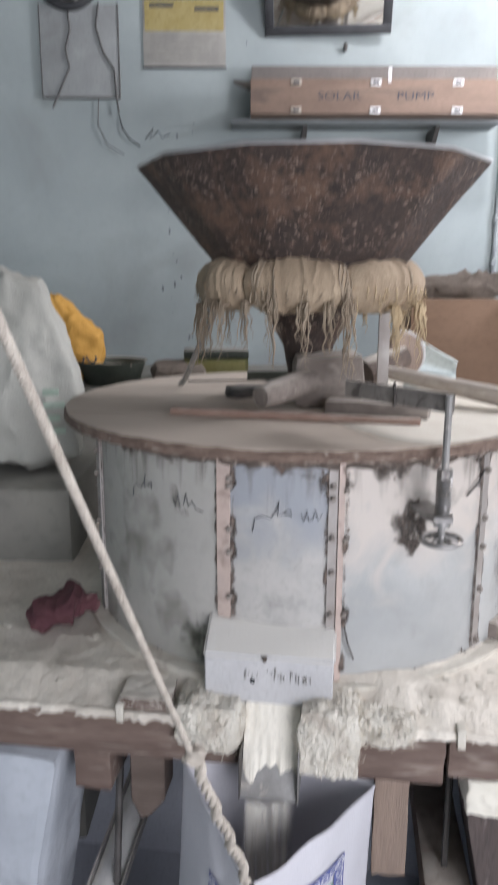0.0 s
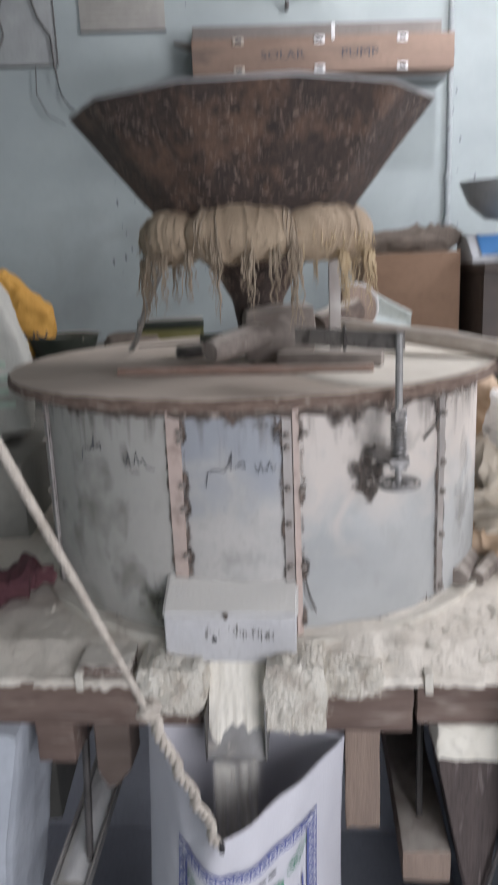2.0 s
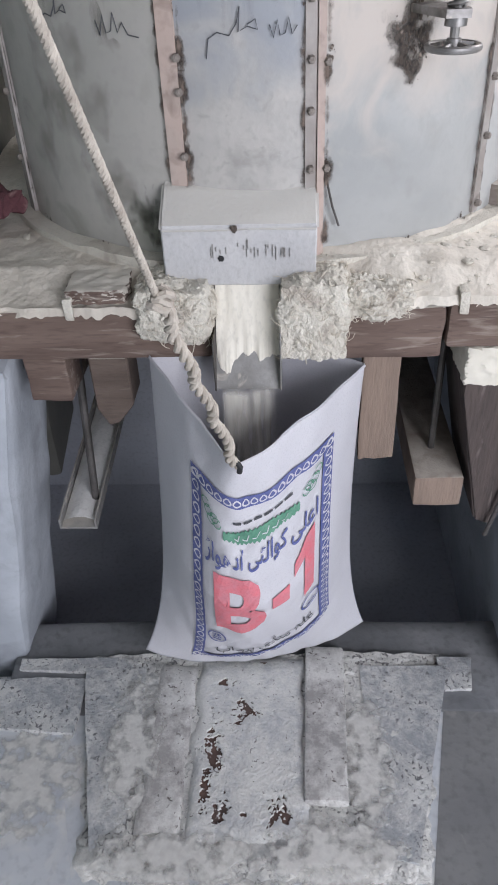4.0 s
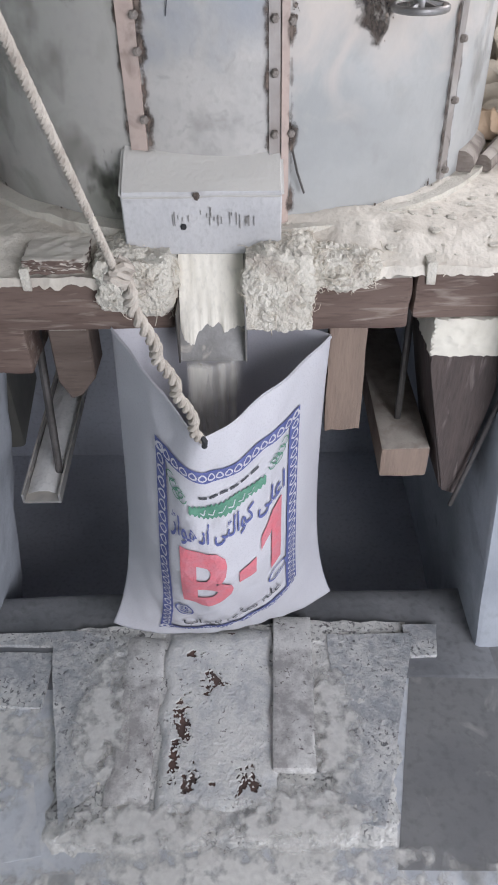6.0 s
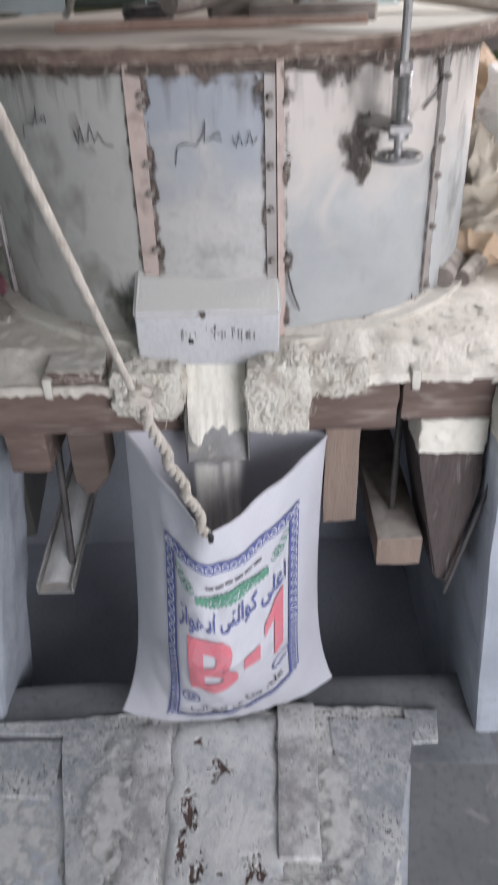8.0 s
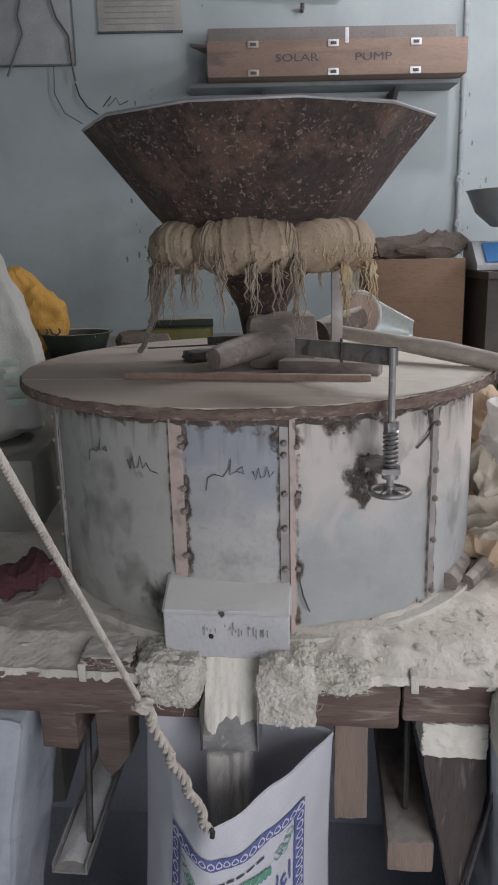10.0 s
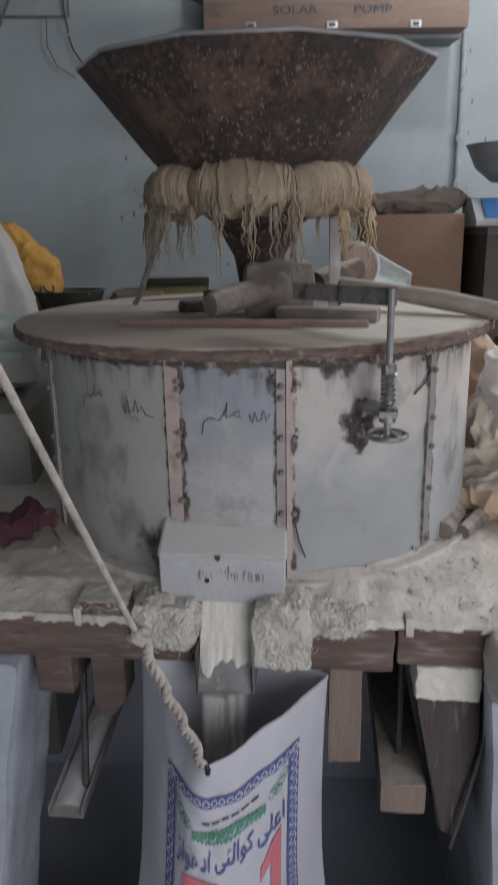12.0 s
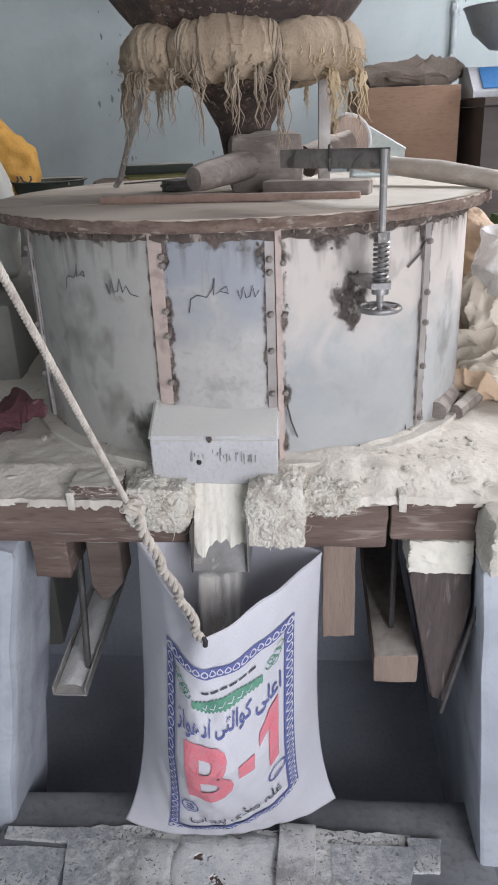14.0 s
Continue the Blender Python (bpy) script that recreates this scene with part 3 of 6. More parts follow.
def arc_sheet(r0, r1, a0, a1, z0, z1, n=16, nz=1, bm=None, wobble=0.0):
    """A curved plate of radius r0 to r1 between two angles, measured in degrees from the front towards +x."""
    bm = bm or bmesh.new()
    grid = []
    for i in range(n + 1):
        a = radians(a0 + (a1 - a0) * i / n)
        row = []
        for j in range(nz + 1):
            z = z0 + (z1 - z0) * j / nz
            w = wobble * noise.noise(Vector((a * 3, z * 4, 1.3)))
            row.append([bm.verts.new(((r + w) * math.sin(a), -(r + w) * math.cos(a), z)) for r in (r0, r1)])
        grid.append(row)
    for i in range(n):
        for j in range(nz):
            for k in (0, 1):
                bm.faces.new((grid[i][j][k], grid[i + 1][j][k], grid[i + 1][j + 1][k], grid[i][j + 1][k]))
        for j in (0, nz):
            bm.faces.new((grid[i][j][0], grid[i + 1][j][0], grid[i + 1][j][1], grid[i][j][1]))
    for i in (0, n):
        for j in range(nz):
            bm.faces.new((grid[i][j][0], grid[i][j + 1][0], grid[i][j + 1][1], grid[i][j][1]))
    return bm


def surface(fn, nu, nv, bm=None):
    """A sheet from a function of two numbers from 0 to 1."""
    bm = bm or bmesh.new()
    g = [[bm.verts.new(fn(i / nu, j / nv)) for j in range(nv + 1)] for i in range(nu + 1)]
    for i in range(nu):
        for j in range(nv):
            bm.faces.new((g[i][j], g[i + 1][j], g[i + 1][j + 1], g[i][j + 1]))
    return bm


def thicken(ob, t):
    md = ob.modifiers.new("thickness", "SOLIDIFY")
    md.thickness, md.offset = t, 0
    return ob

# ---- the room ----
WALL_Y, CEIL = 2.41, 3.80


def slab_wall(name, x0, x1, y0, y1, z0, z1, material):
    return solo(name, box(x0, x1, y0, y1, z0, z1, 0), material, (0, 0, 0), kind="structure", smooth=False)


FL = -0.42
floor = slab_wall("floor", -2.8, 3.4, -5.2, -0.72, FL - 0.2, FL, M["floor"])
slab_wall("floor_rear", -2.8, 3.4, 0.9, 2.6, FL - 0.2, FL, M["floor"])
slab_wall("pit_floor", -2.8, 3.4, -0.72, 0.9, -1.05, -0.85, M["pit_stone"])
slab_wall("pit_front", -2.8, 3.4, -0.77, -0.722, -0.85, FL - 0.2, M["pit_stone"])
slab_wall("wall_back", -2.6, 3.2, WALL_Y, WALL_Y + 0.2, FL, CEIL, M["wall"])
slab_wall("wall_left", -2.8, -2.6, -5.0, WALL_Y + 0.2, FL, CEIL, M["wall"])
# Unseen right wall, with an invented window opening for the fill lamp.
bm = box(3.2, 3.4, -5.0, -0.15, FL, CEIL, 0)
box(3.2, 3.4, 1.35, WALL_Y + 0.2, FL, CEIL, 0, bm)
box(3.2, 3.4, -0.15, 1.35, FL, 2.35, 0, bm)
box(3.2, 3.4, -0.15, 1.35, 3.45, CEIL, 0, bm)
solo("wall_right", bm, M["wall"], (0, 0, 0), kind="structure", smooth=False)
window = thing("added_opening", (3.3, 0.6, 2.35), 0, "added unseen high opening with a dark timber frame, for the fill lamp", "window", kind="structure")
for b in ((-0.75, 0.75, 0.002, 0.05), (-0.75, 0.75, 1.05, 1.098), (-0.748, -0.70, 0.051, 1.049), (0.70, 0.748, 0.051, 1.049)):
    part("window_frame", box(-0.03, 0.03, b[0], b[1], b[2], b[3], 0.004), M["dark_wood"], window)
bm = box(-2.8, 0.35, -5.2, -5.0, FL, CEIL, 0)
box(3.15, 3.4, -5.2, -5.0, FL, CEIL, 0, bm)
box(0.35, 3.15, -5.2, -5.0, 3.35, CEIL, 0, bm)
solo("wall_front", bm, M["wall_plain"], (0, 0, 0), kind="structure", smooth=False)
bm = box(-2.8, 3.4, -5.2, 2.61, CEIL, CEIL + 0.15, 0)
for i in range(6):
    box(-2.6, 3.2, -4.6 + i * 0.8, -4.5 + i * 0.8, CEIL - 0.09, CEIL - 0.002, 0.006, bm)
solo("ceiling", bm, M["ceiling"], (0, 0, 0), kind="structure", smooth=False)

# masonry piers that carry the platform, and the dark back of the pit
bm = box(-1.6, -0.62, -0.80, -0.45, -1.05, 0.60, 0.03, cuts=9, rough=0.012)
for v in bm.verts:
    if v.co.x > -1.0:
        v.co.x -= 0.166 * (0.3 - v.co.z)
solo("pier_left", bm, M["pier"], at(0, 0), TURN, "limewashed battered plaster pier under the mill platform", "pier", kind="structure")
bm = box(0.625, 1.9, -0.86, 1.1, -1.05, 0.60, 0.02, cuts=9, rough=0.012, seed=3)
for v in bm.verts:
    if v.co.x < 1.0:
        v.co.x += 0.07 * (0.45 - v.co.z)
solo("pier_right", bm, M["pier"], at(0, 0), TURN, "limewashed plaster pier under the mill platform", "pier", kind="structure")
solo("pit_side", box(-1.6, -1.25, -0.449, 1.1, -1.05, 0.60, 0), M["pit_stone"], at(0, 0), TURN, "masonry side of the pit", "wall", kind="structure")
solo("pit_wall", box(-1.249, 0.85, 0.55, 0.85, -1.05, 0.68, 0), M["pit_stone"], at(0, 0), TURN, "masonry wall behind the pit", "wall", kind="structure")

# ---- the platform ----
platform = thing("mill_platform", at(0, 0, 0), TURN, "heavy timber platform caked with flour", "platform")
part("front_beam", box(-1.5, -0.101, -0.772, -0.62, 0.602, 0.722, 0.012, cuts=6, rough=0.004), M["brown_wood"], platform, "red-brown sawn beam")
part("front_beam", box(0.051, 0.395, -0.772, -0.62, 0.594, 0.716, 0.012, cuts=6, rough=0.004, seed=2), M["brown_wood"], platform, "red-brown sawn beam")
part("front_beam", box(0.400, 1.6, -0.776, -0.62, 0.62, 0.726, 0.01, cuts=6, rough=0.004, seed=5), M["brown_wood"], platform, "red-brown sawn beam")
for i in range(9):
    u0 = -1.55 + i * 0.37
    part("deck_plank", box(u0, u0 + 0.365, -0.615, 1.5, 0.72, 0.762, 0.005), M["dark_wood"], platform)

# ---- the mill drum ----
R, TOP = 0.667, 1.375
mill = thing("flour_mill", (AX, AY, BASE), 0, "round sheet-metal millstone casing on a timber platform", "mill")
H = TOP - BASE
part("core", lathe([(0.05, 0.0), (R - 0.02, 0.0), (R - 0.02, H), (0.05, H)], 64), M["dark_steel"], mill)
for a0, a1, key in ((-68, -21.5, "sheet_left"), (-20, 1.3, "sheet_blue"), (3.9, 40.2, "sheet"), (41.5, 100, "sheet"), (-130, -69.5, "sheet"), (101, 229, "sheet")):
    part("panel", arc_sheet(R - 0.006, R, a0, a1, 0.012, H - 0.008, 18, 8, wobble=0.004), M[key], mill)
for a0, a1, z0, key, d in ((-22.7, -19.8, 0.17, "strip", 0.008), (1.0, 2.9, 0.14, "strip_grey", 0.007), (3.0, 4.25, 0.0, "strip", 0.012), (39.6, 41.7, 0.03, "strip_grey", 0.008), (-71, -67, 0.0, "strip_grey", 0.01), (99, 102, 0, "strip_grey", 0.008)):
    part("seam_strip", arc_sheet(R, R + d, a0, a1, z0, H - 0.004, 3, 8, wobble=0.003), M[key], mill)
part("top_rim", shake(shake(arc_sheet(R - 0.01, R + 0.008, -180, 180, H - 0.026, H, 260, 4), 0.007, 30), 0.004, 90), M["grime"], mill, "greasy rim caked with flour")
part("base_ring", shake(arc_sheet(R - 0.01, R + 0.045, -180, 180, -0.008, 0.018, 100, 1), 0.005, 14), M["caked"], mill, "floury foot ring")
nut = lathe([(0.0005, 0.014), (0.0065, 0.012), (0.0085, 0.006), (0.0085, 0.0), (0.0005, 0.0)], 6)
nut_mesh = None
rnd = random.Random(4)
for ang, zs in ((-19.7, (0.23, 0.35, 0.41, 0.52, 0.54)), (1.9, (0.20, 0.31, 0.40, 0.50, 0.53)), (4.6, (0.20, 0.395, 0.52)), (40.7, (0.05, 0.20, 0.32, 0.40, 0.53)), (-69, (0.15, 0.3, 0.45, 0.52))):
    for z in zs:
        a = radians(ang)
        m = Matrix.Translation(((R + 0.007) * math.sin(a), -(R + 0.007) * math.cos(a), z)) @ Matrix.Rotation(a, 4, "Z") @ Matrix.Rotation(radians(90), 4, "X")
        if nut_mesh is None:
            ob = part("bolt", nut, M["bolt"], mill, smooth=False)
            nut_mesh = ob.data
        else:
            ob = new("bolt", nut_mesh)
            ob.parent = mill
        ob.matrix_basis = m

# the spout hood on the front of the drum
hood = thing("spout_hood", at(0, 0, 0), TURN, "white sheet-metal flour hood on the front of the mill", "hood")


def prism(quads, bm=None):
    """Two closed outlines of equal length joined into a solid."""
    bm = bm or bmesh.new()
    a = [bm.verts.new(p) for p in quads[0]]
    b = [bm.verts.new(p) for p in quads[1]]
    bm.faces.new(a)
    bm.faces.new(b)
    for k in range(len(a)):
        bm.faces.new((a[k], a[(k + 1) % len(a)], b[(k + 1) % len(a)], b[k]))
    return bm


bm = prism([[(u, -0.60, 0.758), (u, -0.735, 0.758), (u, -0.735, 0.882), (u, -0.60, 0.935)] for u in (-0.196, 0.122)])
bmesh.ops.bevel(bm, geom=bm.edges[:], offset=0.003, segments=1, affect="EDGES")
bmesh.ops.subdivide_edges(bm, edges=bm.edges[:], cuts=4, use_grid_fill=True)
part("hood_box", shake(bm, 0.0025, 9), M["hood"], hood)
bm = prism([[(u, -0.742, 0.872), (u, -0.742, 0.886), (u, -0.645, 0.948), (u, -0.60, 0.953), (u, -0.60, 0.935)] for u in (-0.199, 0.126)])
bmesh.ops.bevel(bm, geom=bm.edges[:], offset=0.0068, segments=3, affect="EDGES")
bmesh.ops.subdivide_edges(bm, edges=bm.edges[:], cuts=4, use_grid_fill=True)
part("hood_lid", shake(bm, 0.003, 9), M["hood"], hood, "sloping lid dusted with flour")

bm = tube([(-0.19 + 0.31 * k / 60, -0.607 - 0.006 * noise.noise(Vector((k * 0.5, 0, 0))), 0.950 + 0.004 * noise.noise(Vector((k * 0.7, 3, 0)))) for k in range(61)], [0.009 + 0.005 * noise.noise(Vector((k * 0.6, 1, 1))) for k in range(61)], 8)
part("flour_bead", shake(bm, 0.004, 60), M["caked"], hood, "crumbly bead of flour along the joint")

# ---- the lid ----
lid = thing("lid", (0.015, 0.075, TOP), TURN, "round plank lid dusted with flour on the mill", "lid")
LR, cutsx = 0.745, (-0.75, -0.33, -0.06, 0.02, 0.40, 0.75)


def lid_board(y0, y1):
    n, pts = 30, []
    for i in range(n + 1):
        y = y0 + 0.003 + (y1 - y0 - 0.006) * i / n
        y = max(-LR + 1e-3, min(LR - 1e-3, y))
        pts.append((math.sqrt(LR * LR - y * y), y))
    loop = [(x + 0.006 * noise.noise(Vector((x * 9, y * 9, 0))), y) for x, y in pts] + [(-x + 0.006 * noise.noise(Vector((-x * 9, y * 9, 0))), y) for x, y in reversed(pts)]
    bm = prism([[(x, y, z) for x, y in loop] for z in (0.0, 0.030)])
    return bm


for y0, y1 in zip(cutsx, cutsx[1:]):
    part("board", lid_board(max(y0, -LR), min(y1, LR)), M["lid"], lid, smooth=False).location.z = 0.0015 * (y0 + 0.75)
for y in cutsx[1:-1]:
    half = math.sqrt(LR * LR - y * y) - 0.02
    part("joint_dirt", box(-half, half, y - 0.0028, y + 0.0028, 0.012, 0.0275, 0), M["grime"], lid, "dirt packed in the board joint")
part("rim", shake(shake(arc_sheet(LR - 0.002, LR + 0.005, -180, 180, 0.001, 0.027, 320, 4), 0.004, 30), 0.003, 90), M["lid_edge"], lid, "chipped red-brown rim")

# ---- the hopper ----
HX, HY = 0.036, 0.03
hopper = thing("grain_hopper", (HX, HY, TOP + 0.03), 0, "rusty faceted steel grain hopper wrapped with jute cloth", "hopper")
HB = TOP + 0.03
SIDES, HT = 12, radians(8)


def facet(profile, sides, turn):
    return lathe(profile, sides, turn=turn)


bm = facet([(0.295, 1.834 - HB), (0.520, 2.106 - HB), (0.513, 2.108 - HB), (0.285, 1.834 - HB)], SIDES, HT)
bmesh.ops.subdivide_edges(bm, edges=bm.edges[:], cuts=4, use_grid_fill=True)
part("bowl", shake(bm, 0.004, 7), M["rust"], hopper, "rusty faceted plate bowl", smooth=True, sharp=50)
bm = bmesh.new()
rim = [((0.518 * math.cos(HT + 2 * math.pi * k / SIDES)), 0.518 * math.sin(HT + 2 * math.pi * k / SIDES), 2.108 - HB) for k in range(SIDES + 1)]
part("rim", tube(rim, 0.005, 6), M["bright_edge"], hopper, "bare bright steel rim")
bm = lathe([(0.285, 1.84 - HB), (0.215, 1.745 - HB), (0.13, 1.68 - HB), (0.075, 1.585 - HB), (0.06, 1.50 - HB)], 32)
thicken(part("cone", shake(bm, 0.004, 8), M["rust"], hopper, "dark lower cone"), 0.006)


def ring_point(p, q):
    a, b = 2 * math.pi * p, 2 * math.pi * q
    tie = abs(math.sin(a * 4.5 + 0.8 * math.sin(a * 2))) ** 0.4
    r2 = 0.035 + 0.031 * tie + 0.006 * noise.noise(Vector((math.cos(a) * 4, math.sin(a) * 4, b)))
    rr = 0.275 + 0.010 * noise.noise(Vector((math.cos(a) * 2, math.sin(a) * 2, 7)))
    sag = 0.012 * noise.noise(Vector((math.cos(a) * 3, math.sin(a) * 3, 2)))
    wind = 4 * noise.noise(Vector((math.cos(a) * 5, math.sin(a) * 5, 3)))
    tw = (0.0040 * (1 - abs(math.sin(a * 9 + b * 1.1 + 1.6 * wind))) ** 3 + 0.0009 * math.sin(a * 47 + b * 2.2 + 3 * wind)) * (0.4 + tie)
    r = rr + (r2 + tw) * math.cos(b) * 1.1
    return Vector((r * math.cos(a), r * math.sin(a), 1.772 - HB + sag + (r2 + tw) * 1.15 * math.sin(b)))


part("cloth_wrap", surface(ring_point, 460, 28), M["cloth"], hopper, "twisted jute cloth roll")
for k in range(9):
    p0 = (k + 0.06 * math.sin(k * 5)) / 9 + 0.003
    bm = bmesh.new()
    for w in range(3):
        tube([Vector((HX * 0, 0, 0)) + ring_point(p0 + 0.004 * w + 0.003 * math.sin(j + w), -0.2 + 0.75 * j / 14) * 1.004 for j in range(15)], 0.003, 5, bm)
    part("tie_cord", bm, M["strand"], hopper, "thin cord tied round the cloth")
bm, rnd = bmesh.new(), random.Random(8)
gold = bmesh.new()
TIES = [0.4, 0.9, 1.7, 2.4, 3.1, 3.35, 3.5, 3.62, 3.72, 3.82, 4.06, 4.32, 4.6, 4.79, 4.97, 4.97, 5.4, 5.45, 5.83, 5.95]
for i in range(370):
    clump = i < 290
    tie = rnd.choice(TIES)
    a = (tie + rnd.gauss(0, 0.030)) if clump else rnd.random() * 6.283
    b0 = -0.15 + (0.34 if tie in (4.32, 4.97) else 0.05) * rnd.random() ** 2 if clump else -0.05 * rnd.random()
    top = ring_point(a / (2 * math.pi), b0)
    out = ring_point(a / (2 * math.pi), -0.02)
    ln = (0.03 + 0.155 * rnd.random() ** 1.4) if clump else 0.015 + 0.05 * rnd.random()
    if clump and tie == 4.97:
        ln *= 1.35
    thick = 0.0011 + (0.0024 * rnd.random() ** 2.5 if clump else 0.0004)
    pts = [top * 1.006, Vector((out.x * 1.012, out.y * 1.012, min(top.z, out.z + 0.008) - 0.004))]
    dx, dy = rnd.gauss(0, 0.010), rnd.gauss(0, 0.010)
    for k in range(1, 6):
        f = k / 5
        w = 0.003 + 0.005 * f
        pts.append(Vector((out.x * 1.01 + dx * f + w * math.sin(f * 14 + i), out.y * 1.01 + dy * f + w * math.cos(f * 7 + i), pts[1].z - ln * f)))
    tube(pts, [thick, thick * 1.2, thick * 1.3, thick * 1.1, thick, thick * 0.7, thick * 0.3], 4, gold if out.x > 0.10 else bm, False)
tagged(part("threads", bm, M["strand"], hopper, "frayed grey-brown hanging jute threads"), kind="stuff")
tagged(part("threads", gold, M["gold_strand"], hopper, "frayed golden hanging jute threads"), kind="stuff")
part("leg", tube([(-0.27, 0.02, 1.74 - HB), (-0.36, 0.16, 1.56 - HB), (-0.42, 0.33, 0.03), (-0.44, 0.34, 0.004)], 0.010, 8), M["steel"], hopper)
part("leg", box(0.215, 0.250, -0.035, -0.022, 0.002, 1.80 - HB, 0.002), M["strip_grey"], hopper)
part("leg", tube([(0.02, 0.30, 1.76 - HB), (0.03, 0.42, 0.004)], 0.010, 8), M["steel"], hopper)

# ---- the hanging sack ----
sack = thing("flour_sack", at(0, 0, 0), TURN, "white woven flour sack hung open under the chute", "sack")
S0 = -0.134


def rim_z(s):
    if s < S0:
        return 0.612 - 0.086 * ((s + 1) / (S0 + 1)) ** 1.15
    f = (s - S0) / (1 - S0)
    return 0.526 + 0.057 * (0.45 * f + 0.55 * f ** 2.2)


def sack_front(s, t):
    """The front of the sack: s from -1 to 1 across, t from 0 at the mouth to 1 at the bottom."""
    ul = -0.245 - 0.030 * t - 0.080 * t ** 5
    ur = 0.231 - 0.050 * t * (1 - t) + 0.044 * t ** 6
    u = ul + (ur - ul) * (s + 1) / 2
    zb = -0.316 - 0.050 * (1 - s * s)
    z = rim_z(s) + (zb - rim_z(s)) * t
    edge = -0.770 + (-0.018 + 0.053 * s) * t
    away = (S0 - s) / (S0 + 1) if s < S0 else (s - S0) / (1 - S0)
    soft = 0.10 + 1.6 * t
    pull = (math.hypot(1, soft) - math.hypot(away, soft)) / (math.hypot(1, soft) - soft)
    body = 1 - abs(s) ** 2.6
    v = edge - pull * 0.280 * (1 - t) ** 1.5 - body * 0.165 * math.sin(math.pi * (0.12 + 0.80 * t)) ** 0.8 * min(1, t * 2 + 0.05)
    v += 0.006 * noise.noise(Vector((u * 9, z * 4, 3))) + 0.004 * math.sin((s - S0) * 16 + t * 5) * (1 - t) * body
    v += body * (0.008 * noise.noise(Vector((u * 20 + z * 7, z * 5, 8))) + 0.005 * (1 - abs(noise.noise(Vector((u * 14 - z * 10, z * 5, 2))))) ** 4)
    return Vector((u, v, z))


def sack_back(s, t):
    p = sack_front(s, 1.0)
    zt = 0.5975 - 0.0145 * s - 0.014 * (1 - s * s)
    z = zt + (p.z - zt) * t
    ul, ur = sack_front(-1, t).x, sack_front(1, t).x
    edge = -0.770 + (-0.018 + 0.053 * s) * t
    v = edge + (1 - s * s) * (0.10 * math.sin(math.pi * (0.05 + 0.9 * t)) - 0.004 + 0.085 * (1 - t) ** 2)
    return Vector((ul + (ur - ul) * (s + 1) / 2, v, z))


bm = surface(lambda p, q: sack_front(2 * p - 1, q), 120, 120)
surface(lambda p, q: sack_back(2 * p - 1, q), 120, 40, bm)
bmesh.ops.remove_doubles(bm, verts=bm.verts, dist=0.0015)
thicken(part("sack_cloth", bm, M["sack"], sack), 0.0012)

# ---- the trough that feeds the sack ----
chute = thing("flour_chute", at(0, 0, 0), TURN, "folded sheet-metal flour chute through the front beam", "chute")
part("chute_side", box(-0.098, -0.095, -0.826, -0.62, 0.550, 0.668, 0.0008), M["dark_steel"], chute)
part("chute_side", box(0.045, 0.048, -0.826, -0.62, 0.550, 0.690, 0.0008), M["steel"], chute)
part("chute_back", prism([[(u, -0.70, 0.764), (u, -0.812, 0.548), (u, -0.815, 0.548), (u, -0.704, 0.766)] for u in (-0.095, 0.045)]), M["steel"], chute)

# ---- flour on the platform ----


def deck_height(u, v):
    n = noise.noise(Vector((u * 5, v * 5, 0))) + 0.6 * noise.noise(Vector((u * 14, v * 14, 4))) + 0.35 * noise.noise(Vector((u * 38, v * 38, 9))) + 0.3 * abs(noise.noise(Vector((u * 75, v * 75, 2))))
    d = math.hypot(u, v)
    bank = 0.022 * math.exp(-max(0, d - R) / 0.05) if u > 0.1 else 0.010 * math.exp(-max(0, d - R) / 0.05)
    heap = 0.030 * math.exp(-((u - 0.33) / 0.2) ** 2 - ((v + 0.69) / 0.08) ** 2)
    slope = 0.044 * max(0.0, min(1.0, (-0.65 - v) / 0.11))
    return 0.772 + 0.008 * n + bank + heap - slope


bm = surface(lambda p, q: Vector((-1.5 + 2.8 * p + 0.01 * noise.noise(Vector((p * 70, q * 3, 1))), -0.776 + 0.010 * noise.noise(Vector((p * 60, 0, 5))) + 1.5 * q, deck_height(-1.5 + 2.8 * p, -0.776 + 1.5 * q) - (0.014 + 0.022 * abs(noise.noise(Vector((p * 110, 0, 3)))) if q == 0 else 0))), 420, 200)
bmesh.ops.delete(bm, geom=[v for v in bm.verts if -0.098 < v.co.x < 0.048 and v.co.y < -0.66], context="VERTS")
solo("flour_layer", bm, M["deck_dust"], at(0, 0, 0), TURN, "loose flour and dirt spread over the platform", "flour", kind="stuff")


